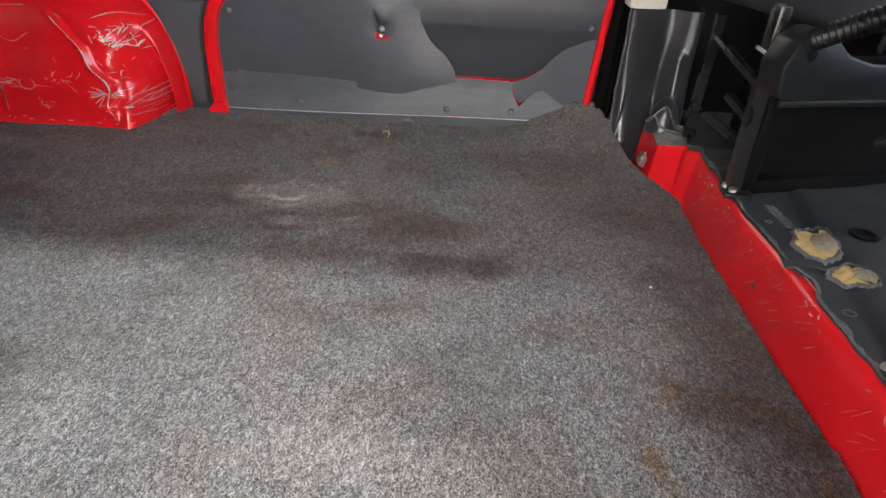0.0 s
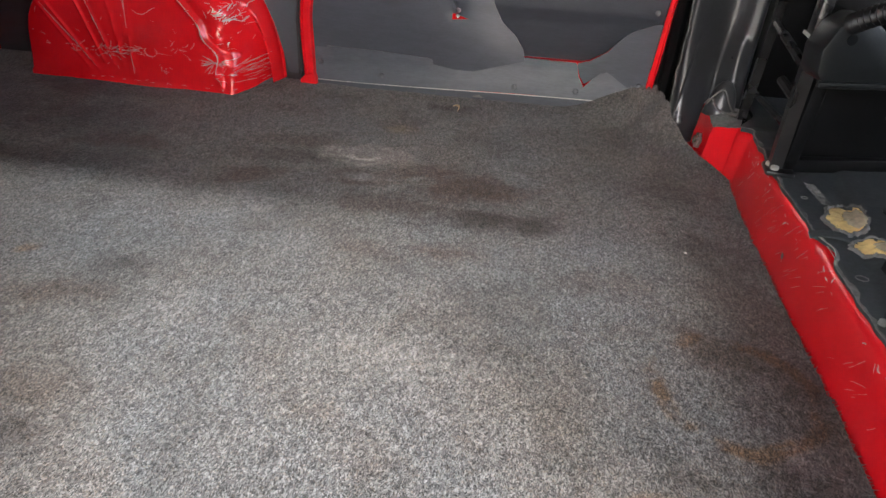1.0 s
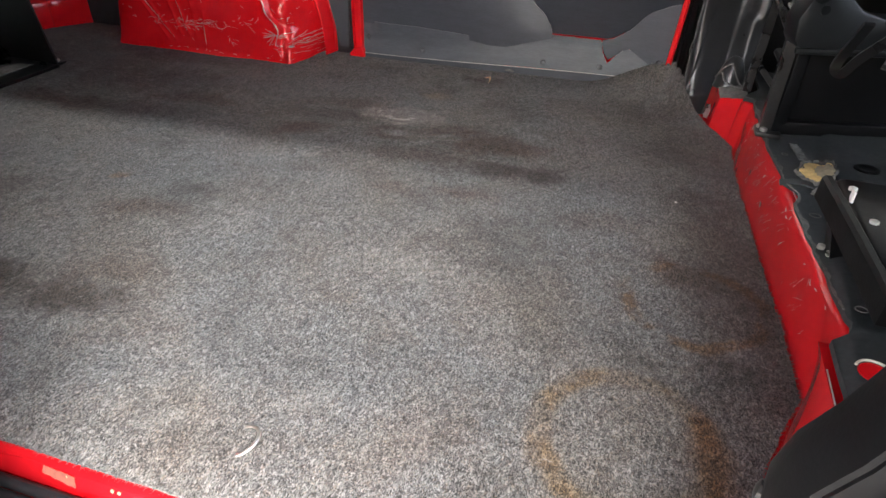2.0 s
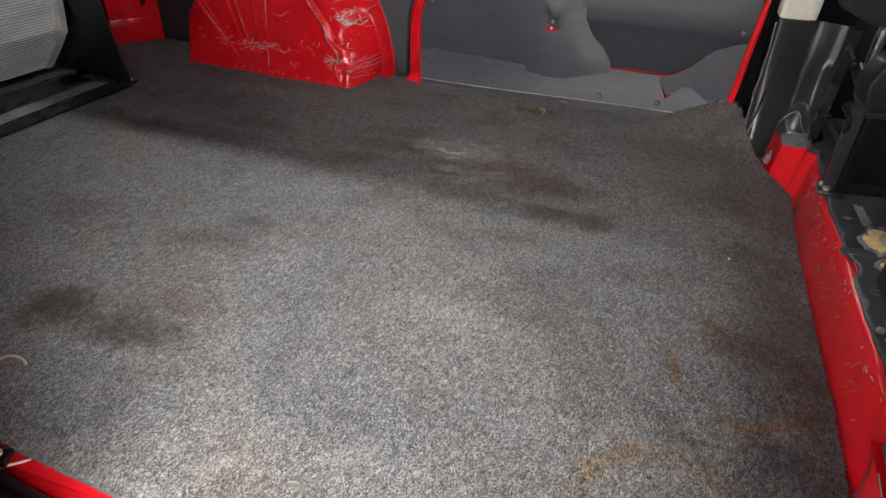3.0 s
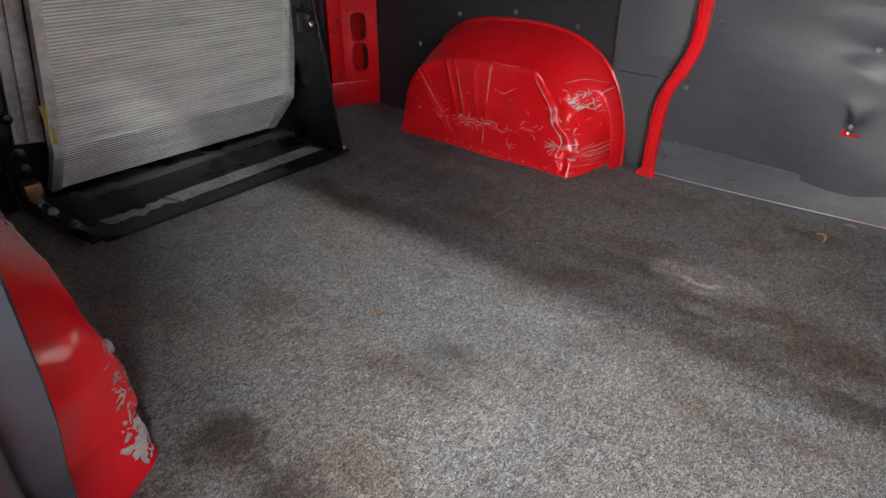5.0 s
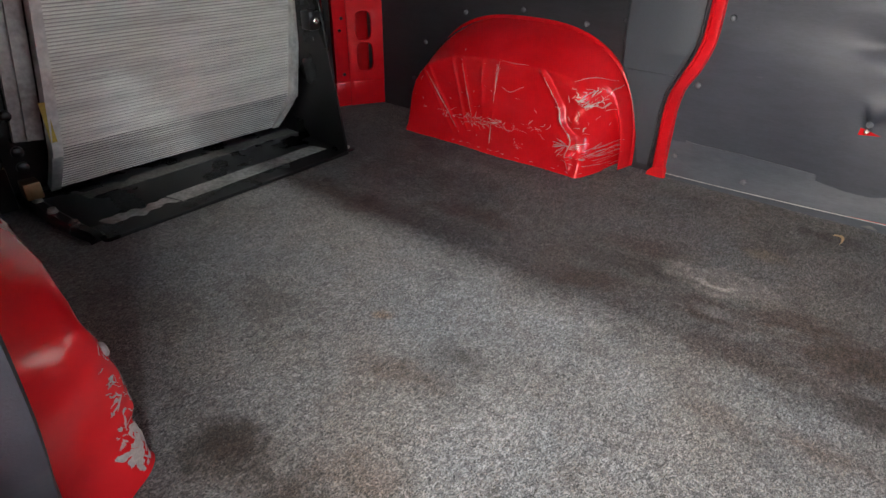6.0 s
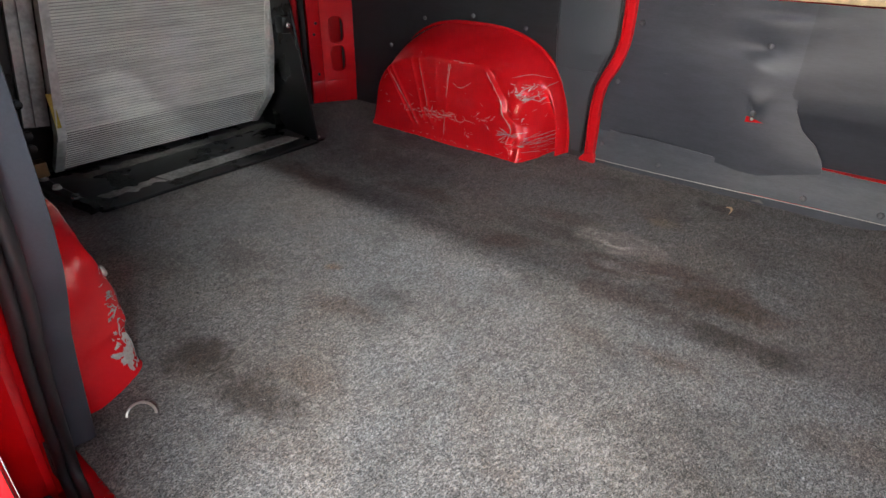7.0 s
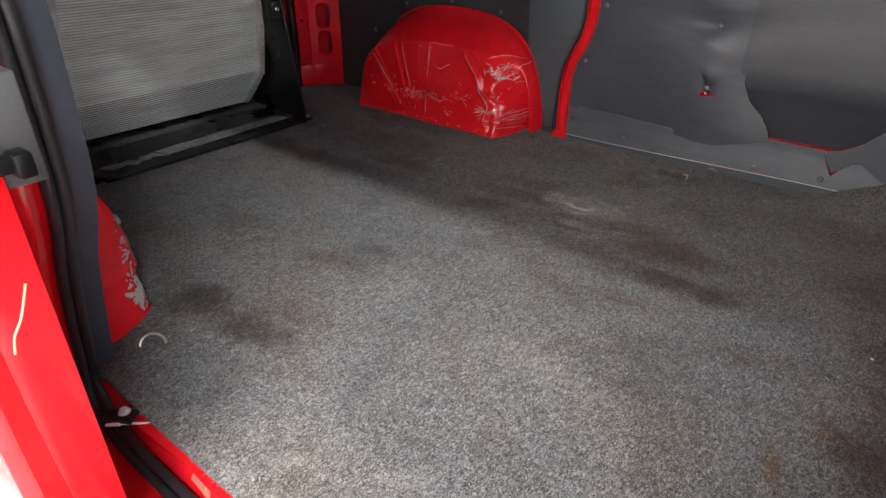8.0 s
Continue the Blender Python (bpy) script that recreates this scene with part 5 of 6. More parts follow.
part("corner_cap", thick_bm(12, 8, panel4((0.794, 1.262, 0.098), (0.850, 1.228, 0.1145), (0.87, 1.34, 0.124), (0.778, 1.373, 0.122), 0.004), (0.0, 0.0, -0.004)), M_TORN, step_thing, "grey scuffed cap over the end of the step")
rnd = random.Random(31)
strokes = []
for k in range(56):
    y = rnd.gauss(0.78, 0.13) if k < 36 else rnd.uniform(0.26, 1.15)
    strokes.append((wobble(rnd, (0.6, y, rnd.uniform(0.015, 0.100)), (0, rnd.uniform(-0.75, -0.45), 0.6), rnd.uniform(0.008, 0.045), 6, 0.08), rnd.uniform(0.00008, 0.00026)))
for _ in range(26):
    y = rnd.uniform(0.3, 1.15)
    strokes.append((wobble(rnd, (0.6, y, rnd.uniform(0.09, 0.113)), (0, 1, rnd.uniform(-0.5, 0.5)), rnd.uniform(0.004, 0.014), 5, 0.5), rnd.uniform(0.0004, 0.0016)))
ribbons("bare_scrape", strokes, tree_step, (1, 0, 0), step_thing, 33, "fine pale scratches and chips", 0.0004)
part("pale_edge", sweep_bm([Vector(step_point(i / 40, 1.0)) + Vector((-0.006, 0, 0.001)) for i in range(1, 20)], circle(0.0006, 6)), M_BARE, step_thing, "thin pale sealant line along the edge")
hit = tree_step.ray_cast(Vector((0.6, 0.76, 0.045)), Vector((1, 0, 0)))[0]
part("drain_hole", turned_bm([(0.006, 0.0), (0.006, 0.0006)], hit - Vector((0.0006, 0, 0)), (-1, 0, 0), 12), M_STEEL, step_thing)

bolt = part("step_bolt", turned_bm([(0.022, 0.0), (0.022, 0.003), (0.013, 0.004), (0.013, 0.011), (0.011, 0.012), (0.004, 0.013)], (0.775, 1.300, 0.044), (-0.95, -0.25, 0.1), 6), M_ZINC)
tagged(bolt, "bright zinc bolt with washer on the red step", "bolt")


def mat_height(x, y):
    z = 0.1265 + 0.003 * fbm(x * 5, y * 5, 1.0)
    z += 0.010 * smooth01((x - (0.955 + 0.10 * (y - 0.7))) / 0.02)       # raised tunnel of the mat
    for cy in (1.05, 1.17):
        z += 0.006 * math.exp(-((y - cy) / 0.02) ** 2)
    return z


def mat_point(u, v):
    y = -0.25 + v * 1.72
    left = lerp_table(SILL_EDGE, y) + 0.016 + 0.003 * fbm(y * 19, 2.0, 0.0) + 0.014 * math.exp(-((y - 0.66) / 0.03) ** 2)
    if y > 1.20:
        left = max(left, 0.845 + 0.04 * smooth01((y - 1.2) / 0.1))
    if y < 0.275:
        left = 0.904 + 0.026 * math.sqrt(max(0.0, 1 - ((0.275 - y) / 0.040) ** 2)) if y > 0.235 else 0.904
    x = left + u ** 1.8 * (2.2 - left)
    return (x, y, mat_height(x, y))


mat = thing("cab_mat", (1.2, 0.6, 0.12), "dark grey moulded rubber cab mat, torn to its yellow foam", "floor mat")
part("mat_sheet", thick_bm(90, 150, mat_point, (0, 0, -0.010)), M_MAT, mat)


def torn_edge(u, v):
    y = 0.30 + 0.90 * u
    x, _, z = mat_point(0.0, (y + 0.25) / 1.72)
    wide = 0.003 + 0.009 * max(0.0, fbm(y * 17, 5.0, 0.0, 3) + 0.25)
    return (x - 0.002 + v * wide + 0.002 * noise.noise((y * 90, v * 2, 1.0)), y, z + 0.0012 + 0.0018 * noise.noise((y * 70, v * 3, 4.0)))


def torn_band(u, v):
    x = 0.932 + 0.018 * v + 0.004 * noise.noise((u * 9, v * 2, 2.0)) - 0.012 * u
    y = 0.828 + 0.085 * u + 0.004 * noise.noise((v * 6, u * 4, 6.0))
    return (x, y, mat_height(x, y) + 0.0016 + 0.0012 * noise.noise((u * 14, v * 6, 3.0)))


part("torn_edge", thick_bm(220, 4, torn_edge, (0, 0, -0.001)), M_TORN, mat, "frayed pale grey edge of the torn mat")
part("torn_band", thick_bm(30, 8, torn_band, (0, 0, -0.001)), M_TORN, mat, "band of grey backing where the mat has worn through")


def torn_patch(cx, cy, rx_, ry_, turn, seed):
    """A hole torn in the mat: yellow foam inside a ragged grey rim."""
    def edge(a, grow):
        r = grow * (1 + 0.22 * noise.noise((2 * math.cos(a) + seed, 2 * math.sin(a), seed)) + 0.10 * noise.noise((6 * math.cos(a), 6 * math.sin(a), seed)))
        dx, dy = r * rx_ * math.cos(a), r * ry_ * math.sin(a)
        return cx + dx * math.cos(turn) - dy * math.sin(turn), cy + dx * math.sin(turn) + dy * math.cos(turn)

    def foam_f(u, v):
        x, y = edge(2 * math.pi * u, max(0.001, v) * 1.02)
        return (x, y, mat_height(x, y) + 0.004 + 0.004 * fbm(x * 60, y * 60, seed) - 0.003 * v)

    def rim_f(u, v):
        a = 2 * math.pi * u
        x, y = edge(a, 0.95 + 0.24 * v + 0.16 * noise.noise((9 * math.cos(a), 9 * math.sin(a), v + seed)) * v)
        return (x, y, mat_height(x, y) + 0.0035 + 0.006 * math.sin(math.pi * v) * (0.6 + 0.6 * noise.noise((7 * math.cos(a), 7 * math.sin(a), seed + 3))) - 0.003 * v)
    foam = part("foam", grid_bm(41, 9, foam_f), M_FOAM, mat, "crumbling yellow foam")
    if rx_ > 0.02:
        def crust_f(u, v):
            a = 2 * math.pi * u
            r = v * (0.62 + 0.2 * noise.noise((3 * math.cos(a), 3 * math.sin(a), seed + 6)))
            x, y = cx + 0.012 + r * rx_ * 0.9 * math.cos(a), cy - 0.004 + r * ry_ * math.sin(a)
            return (x, y, mat_height(x, y) + 0.0105 - 0.006 * v ** 3 + 0.002 * fbm(x * 50, y * 50, seed))
        part("foam_crust", grid_bm(31, 6, crust_f), M_CRUST, foam, "dirty crust on the foam")
    part("torn_rim", grid_bm(61, 7, rim_f), M_TORN, foam, "ragged grey torn edge")


torn_patch(0.956, 0.775, 0.030, 0.052, -0.25, 1.0)
torn_patch(0.972, 0.672, 0.030, 0.026, -0.6, 4.0)
torn_patch(0.905, 0.985, 0.010, 0.018, 0.4, 7.0)
rnd = random.Random(8)
for x, y, r in ((0.930, 0.585, 0.009), (0.945, 0.300, 0.008), (0.905, 0.845, 0.006), (0.895, 1.075, 0.005)):
    p = [(x + r * math.cos(a * 0.45), y + r * 0.8 * math.sin(a * 0.45), mat_height(x, y) + 0.002) for a in range(15)]
    part("fixing_ring", sweep_bm(p, circle(0.0008, 6)), M_TORN, mat, "pale worn ring round a mat fixing")
part("grommet", turned_bm([(0.024, 0.0), (0.024, 0.002), (0.018, 0.003), (0.013, 0.001), (0.004, 0.0006)], (1.048, 0.812, mat_height(1.055, 0.815)), (0, 0, 1), 20), M_BLACK, mat, "black rubber grommet")
hole = part("red_gap", turned_bm([(0.019, 0.0), (0.018, 0.0015), (0.004, 0.002)], (0.937, 0.172, mat_height(0.937, 0.172) - 0.0005), (0, 0, 1), 18), M_RED, mat, "red paint showing through a round hole in the mat")
part("pale_lip", sweep_bm([(0.937 + 0.021 * math.cos(a * 0.2), 0.172 + 0.021 * math.sin(a * 0.2), mat_height(0.937, 0.172) + 0.002) for a in range(2, 15)], circle(0.0016, 6)), M_CREAM, hole, "pale lip of the hole")
flap = part("loose_tongue", thick_bm(10, 4, lambda u, v: (0.885 + 0.055 * u, 0.700 + 0.018 * v - 0.010 * u, 0.124 + 0.010 * math.sin(u * 2.2) + 0.002 * v), (0, 0, -0.003)), M_MAT, mat, "curled tongue of torn mat")


# ---------------------------------------------------------------- far door post with its moulded trim
POST_LINE = [(p.x, p.y) for p in spline([(x, y, 0) for x, y in ((0.712, 1.520), (0.702, 1.445), (0.700, 1.430), (0.708, 1.426), (0.735, 1.440), (0.772, 1.464), (0.800, 1.474), (0.824, 1.466), (0.850, 1.452), (0.873, 1.454), (0.884, 1.50), (0.892, 1.56))], 12)]


def post_point(u, v):
    z = 0.0 + 0.372 * v
    x, y = POST_LINE[min(int(u * (len(POST_LINE) - 1)), len(POST_LINE) - 1)]
    # the foot spreads into the floor
    flare = math.exp(-max(0.0, z - 0.06) / 0.13) * smooth01((u - 0.12) / 0.25) * smooth01((1.02 - u) / 0.2)
    y -= 0.070 * flare
    # upright swelling with a rounded head, and a hollow beside it
    body = smooth01((z - 0.10) / 0.05) * smooth01((0.290 - z) / 0.03)
    y -= 0.012 * body * math.exp(-((x - 0.834) / 0.018) ** 2)
    y += 0.012 * math.exp(-((x - 0.800) / 0.012) ** 2) * smooth01((0.26 - z) / 0.10)
    # a slanting crease
    y += 0.006 * smooth01((x - (0.716 + 0.12 * (z - 0.15))) / 0.006) * smooth01((0.30 - z) / 0.06) - 0.004 * math.exp(-((x - 0.765) / 0.03) ** 2) * smooth01((0.27 - z) / 0.1)
    y += 0.0015 * fbm(u * 4, v * 4, 3.0)
    return (x, y, z)


post = thing("door_post", (0.8, 1.5, 0), "charcoal moulded trim on the far door post, cream above", "door post", kind="structure")
part("lower_trim", thick_bm(133, 60, post_point, (0, 0.004, 0)), M_POST, post)
part("upper_trim", extrude_bm([(0.690, 1.575), (0.699, 1.470), (0.712, 1.462), (0.775, 1.470), (0.789, 1.478), (0.80, 1.575)], 'z', 0.369, 1.34, 0.004), M_CREAM, post, "cream plastic upper trim")
part("cable_gaiter", turned_bm([(0.040, -0.01), (0.036, 0.016), (0.031, 0.040), (0.024, 0.060), (0.013, 0.074), (0.003, 0.078)], (0.812, 1.345, 0.112), (0.05, 0.12, 1), 20), M_POST, post, "rounded black rubber boss at the foot")
rnd = random.Random(17)
edge = spline([(0.697 + rnd.uniform(-0.003, 0.003), 1.424 - 0.02 * math.exp(-z / 0.12) + rnd.uniform(-0.002, 0.002), z) for z in (0.06, 0.09, 0.12, 0.15, 0.18, 0.21, 0.25, 0.29, 0.33, 0.365)], 4)
part("frayed_rim", sweep_bm(edge, circle(0.0022, 6)), M_TORN, post, "frayed pale edge of the trim")
part("frayed_rim", sweep_bm(spline([(0.775, 1.350, 0.128), (0.785, 1.325, 0.150), (0.797, 1.305, 0.132), (0.815, 1.285, 0.128), (0.84, 1.265, 0.127)], 5), circle(0.004, 6, 0.6)), M_TORN, post, "frayed grey edge")
part("frayed_rim", sweep_bm(spline([(0.775, 1.335, 0.128), (0.776, 1.312, 0.146), (0.790, 1.306, 0.170), (0.808, 1.312, 0.176), (0.822, 1.302, 0.150), (0.836, 1.300, 0.130), (0.850, 1.31, 0.126)], 5), circle(0.0022, 6)), M_TORN, post, "torn pale edge round the boss")
part("dark_flange", extrude_bm([(0.668, 1.590), (0.672, 1.545), (0.690, 1.525), (0.705, 1.535), (0.70, 1.590)], 'z', 0.02, 1.34, 0.003), M_BLACK, post)

# ---------------------------------------------------------------- seats in the cab
seat = thing("passenger_seat", (1.1, 1.15, 0.13), "black plastic seat base with steel frame, seen from behind", "seat")
TURN_SEAT = Matrix.Translation((0.885, 0.950, 0.0)) @ Matrix.Rotation(0.29, 4, 'Z')


def seat_box(name, x0, x1, y0, y1, z0, z1, bevel, material, parent=None, label=""):
    return part(name, box_bm(x0, x1, y0, y1, z0, z1, bevel, m=TURN_SEAT), material, parent or seat, label)


# side panel with a raised border and a sunk field
side_panel = seat_box("side_panel", 0.0, 0.52, 0.018, 0.030, 0.128, 0.335, 0.004, M_BLACK, None, "black moulded side panel with raised border")
for b in ((0.0, 0.028, 0.0, 0.03, 0.128, 0.335), (0.0, 0.52, 0.0, 0.03, 0.128, 0.158), (0.0, 0.52, 0.004, 0.03, 0.312, 0.335), (0.49, 0.52, 0.0, 0.03, 0.128, 0.335)):
    seat_box("border", *b, 0.005, M_BLACK, side_panel)
# black plate set in the open base in place of its dark inside
seat_box("dark_inside_plate", 0.20, 0.22, 0.03, 0.36, 0.128, 0.42, 0.004, M_BLACK)


def valance_bm():
    top = [(-0.055, 0.352), (-0.060, 0.39), (-0.045, 0.428), (-0.018, 0.446), (0.008, 0.444), (0.030, 0.428), (0.055, 0.408), (0.10, 0.396), (0.16, 0.395), (0.24, 0.405), (0.34, 0.42), (0.52, 0.425)]
    low = [(0.52, 0.335), (0.30, 0.330), (0.05, 0.328), (-0.02, 0.330), (-0.045, 0.338)]
    bm = extrude_bm(top + low, 'y', -0.075, -0.015, 0.006)
    bmesh.ops.transform(bm, matrix=TURN_SEAT, verts=bm.verts)
    return bm


valance = part("side_valance", valance_bm(), M_MOULD, seat, "charcoal plastic side valance")
part("screw_hole", turned_bm([(0.009, 0.0), (0.009, 0.0012), (0.003, 0.0014)], TURN_SEAT @ Vector((-0.018, -0.0755, 0.408)), TURN_SEAT.to_3x3() @ Vector((0, -1, 0)), 12), M_BLACK, valance)
seat_box("valance_lip", -0.048, 0.52, -0.080, -0.070, 0.326, 0.338, 0.004, M_MOULD, valance)
part("cushion", box_bm(0.02, 0.52, -0.04, 0.40, 0.43, 0.56, 0.035, m=TURN_SEAT, segments=4), M_SEAT, seat, "dark grey cloth cushion")
part("frame_leg", sweep_bm([(0.852, 1.265, 0.125), (0.856, 1.266, 0.25), (0.860, 1.268, 0.40)], [(-0.010, -0.008), (0.010, -0.008), (0.010, 0.008), (-0.010, 0.008)]), M_STEEL, seat, "black steel frame leg")
part("frame_leg", sweep_bm([(0.872, 0.962, 0.125), (0.868, 0.968, 0.34)], [(-0.012, -0.012), (0.012, -0.012), (0.012, 0.012), (-0.012, 0.012)]), M_STEEL, seat, "black steel frame leg")
part("cross_bar", sweep_bm([(0.874, 1.30, 0.180), (0.880, 1.02, 0.205)], circle(0.007, 8)), M_STEEL, seat)
part("cross_bar", sweep_bm([(0.860, 1.265, 0.355), (0.872, 0.975, 0.325)], circle(0.009, 8)), M_STEEL, seat)
part("cross_bar", sweep_bm([(0.875, 1.13, 0.265), (0.905, 0.99, 0.235)], circle(0.010, 8)), M_STEEL, seat)
brk = part("belt_bracket", box_bm(0.842, 0.862, 0.925, 0.965, 0.395, 0.47, 0.004, m=None), M_STEEL, seat, "black steel bracket")
part("bracket_edge", box_bm(0.838, 0.842, 0.922, 0.968, 0.394, 0.400, 0.001), M_RAIL, brk)
part("foot_plate", box_bm(0.852, 0.905, 0.930, 0.985, 0.126, 0.136, 0.003), M_STEEL, seat)
for x, y in ((0.868, 0.945), (0.862, 0.965)):
    part("foot_bolt", turned_bm([(0.008, 0.0), (0.008, 0.006), (0.003, 0.008)], (x, y, 0.136), (0, 0, 1), 8), M_ZINC, seat)
for x, y, z in ((0.905, 1.03, 0.29), (0.885, 1.08, 0.255)):
    part("rivet_head", turned_bm([(0.005, 0.0), (0.005, 0.003), (0.002, 0.004)], (x, y, z), (-1, -0.6, 0), 8), M_ZINC, seat)

gaiter = thing("conduit", (0.95, 0.75, 0.45), "black corrugated plastic conduit beside the seat", "conduit")
path = spline([(0.865, 0.83, 0.440), (0.89, 0.78, 0.470), (0.925, 0.73, 0.500), (1.0, 0.66, 0.52), (1.15, 0.62, 0.46)], 14)
bm = bmesh.new()
rows = []
for i, p in enumerate(path):
    d = (path[min(i + 1, len(path) - 1)] - path[max(i - 1, 0)]).normalized()
    side = d.cross(Vector((0, 0, 1))).normalized()
    up = side.cross(d)
    r = 0.017 if i % 2 else 0.0125
    rows.append([bm.verts.new(p + side * r * math.cos(k * math.pi / 6) + up * r * math.sin(k * math.pi / 6)) for k in range(12)])
for a, b in zip(rows, rows[1:]):
    for j in range(12):
        bm.faces.new((a[j], a[(j + 1) % 12], b[(j + 1) % 12], b[j]))
part("tube", bm, M_BLACK, gaiter)

driver = thing("driver_seat", (1.15, 0.3, 0.13), "black driver seat base with slide rail and grey cloth backrest", "seat")
part("base_box", box_bm(0.985, 1.45, 0.05, 0.470, 0.125, 0.245, 0.012), M_BLACK, driver, "black seat box")
part("tray", box_bm(0.900, 1.40, 0.185, 0.470, 0.236, 0.254, 0.012, segments=3), M_BLACK, driver)
part("slide_rail", sweep_bm([(0.888, 0.458, 0.246), (0.894, 0.385, 0.246), (0.899, 0.310, 0.246), (0.906, 0.20, 0.246), (0.908, 0.15, 0.246)], [(-0.008, -0.026), (0.008, -0.026), (0.008, 0.006), (0.004, 0.010), (-0.004, 0.010), (-0.008, 0.006)]), M_BLACK, driver, "black steel slide rail")
part("front_leg", sweep_bm([(0.945, 0.470, 0.125), (0.925, 0.452, 0.185), (0.898, 0.432, 0.238)], [(-0.012, -0.022), (0.012, -0.022), (0.012, 0.022), (-0.012, 0.022)]), M_BLACK, driver, "black steel support")
for x, y in ((0.922, 0.470), (0.932, 0.452)):
    part("foot_bolt", turned_bm([(0.006, 0.0), (0.006, 0.006), (0.003, 0.008)], (x, y, 0.128), (0, 0, 1), 8), M_ZINC, driver)
part("clip", extrude_bm([(0.378, 0.254), (0.380, 0.270), (0.394, 0.268), (0.393, 0.257), (0.386, 0.252)], 'x', 0.903, 0.906, 0.0008), M_WHITE, driver, "small white plastic clip")
for x, y in ((0.914, 0.425), (0.922, 0.33)):
    part("rail_bolt", turned_bm([(0.006, 0.0), (0.006, 0.004), (0.002, 0.006)], (x, y, 0.253), (0, 0, 1), 10), M_RAIL, driver)
part("backrest", box_bm(0.90, 1.06, 0.06, 0.60, 0.415, 1.0, 0.055, segments=5), M_SEAT, driver, "grey cloth backrest")
part("hook", sweep_bm(spline([(0.872, 0.50, 0.46), (0.866, 0.545, 0.405), (0.874, 0.590, 0.374), (0.886, 0.592, 0.368), (0.893, 0.560, 0.40), (0.910, 0.52, 0.44)], 6), [(-0.007, -0.0025), (0.007, -0.0025), (0.007, 0.0025), (-0.007, 0.0025)]), M_STEEL, driver, "black steel hook")
part("tilt_bar", sweep_bm([(0.955, 0.66, 0.375), (1.10, 0.60, 0.35)], circle(0.010, 10)), M_STEEL, driver)
part("copper_pin", sweep_bm([(1.115, 0.905, 0.252), (1.118, 0.835, 0.272)], circle(0.0048, 8)), M_BRASS, driver, "rusty brass-coloured pin")

SET_OUT[0] = DOOR_AXES
# ---------------------------------------------------------------- side doorway: front post, rear post, sill
front_post = thing("doorway_front_post", (0.85, -0.2, 0), "black plastic trim on the front post of the side doorway", "door post", kind="structure")
FRONT_EDGE = [(-0.1, 0.785), (0.22, 0.781), (0.265, 0.779), (0.304, 0.774), (0.33, 0.783), (0.374, 0.802), (0.42, 0.812), (0.6, 0.825), (1.3, 0.865)]


def front_point(u, v):
    z = -0.10 + 1.38 * v
    x = lerp_table(FRONT_EDGE, z)
    prof = [(0.25, -0.135), (0.10, -0.122), (0.03, -0.128), (0.004, -0.145), (0.0, -0.165), (0.006, -0.195), (0.03, -0.205), (0.032, -0.215)]
    dx, y = prof[int(round(u * 7))]
    return (x + dx, y, z)


part("trim", thick_bm(8, 40, front_point, (0.004, -0.004, 0)), M_BLACK, front_post)
part("post_panel", extrude_bm([(0.828, -0.215), (0.832, -0.29), (0.855, -0.36), (0.99, -0.36), (1.05, -0.14), (0.86, -0.135)], 'z', -0.1, 1.36), M_RED, front_post, "red painted post behind the trim")
for dy, r in ((-0.222, 0.010), (-0.246, 0.009)):
    part("door_seal", sweep_bm([(lerp_table(FRONT_EDGE, z) + 0.028, dy, z) for z in (-0.08, 0.1, 0.22, 0.3, 0.36, 0.42, 0.6, 1.25)], circle(r, 10)), M_RUBBER, front_post, "black rubber door seal")
part("trim_bolt", turned_bm([(0.009, 0.0), (0.009, 0.004), (0.004, 0.006)], (0.783, -0.150, 0.262), (-1, 0.3, 0.0), 10), M_STEEL, front_post)

rear_post = thing("doorway_rear_post", (-0.2, -0.25, 0), "red rear post of the side doorway with grey trim and rubber seals", "door post", kind="structure")


def trim_point(u, v):
    z = 0.030 + 1.27 * v ** 1.4
    x = pillar_front(z)
    prof = [(-0.20, -0.226), (-0.06, -0.190), (-0.012, -0.175), (0.0, -0.178), (0.002, -0.188), (-0.003, -0.215)]
    dx, y = prof[int(round(u * 5))]
    return (x + dx, y, z)


part("inner_trim", thick_bm(6, 60, trim_point, (-0.004, -0.002, 0)), M_TRIM, rear_post, "slate grey moulded inner trim")


def body_point(u, v):
    z = -0.10 + 1.46 * v
    x = pillar_front(z)
    prof = [(-0.03, -0.218), (0.001, -0.222), (0.001, -0.250), (0.022, -0.253), (0.028, -0.262), (0.025, -0.282), (0.014, -0.294), (-0.08, -0.298)]
    dx, y = prof[int(round(u * 7))]
    return (x + dx, y, z)


part("post_panel", thick_bm(8, 60, body_point, (-0.004, 0.002, 0)), M_RED, rear_post, "red painted steel post")


def seal_path(dy, dz):
    up = [(pillar_front(z) + 0.021, -0.221 - dy, z) for z in (1.25, 1.0, 0.8, 0.62, 0.52, 0.45, 0.375, 0.3, 0.2, 0.12, 0.06)]
    bend = [(-0.235, -0.224 - dy, 0.008 + dz), (-0.185, -0.226 - dy, -0.022 + dz), (-0.10, -0.226 - dy, -0.038 + dz)]
    return spline(up + bend + [(x, near_edge(x) - 0.030 - dy, -0.042 + dz) for x in (0.1, 0.4, 0.77)], 5)


part("door_seal", sweep_bm(seal_path(0.0, 0.0), circle(0.0080, 12)), M_RUBBER, rear_post, "black rubber door seal")
part("door_seal", sweep_bm(seal_path(0.0150, -0.006), circle(0.0075, 12)), M_RUBBER, rear_post, "black rubber door seal")

sill = thing("doorway_sill", (0.25, -0.22, -0.05), "red painted doorway sill with chipped paint under the carpet's edge", "sill", kind="structure")


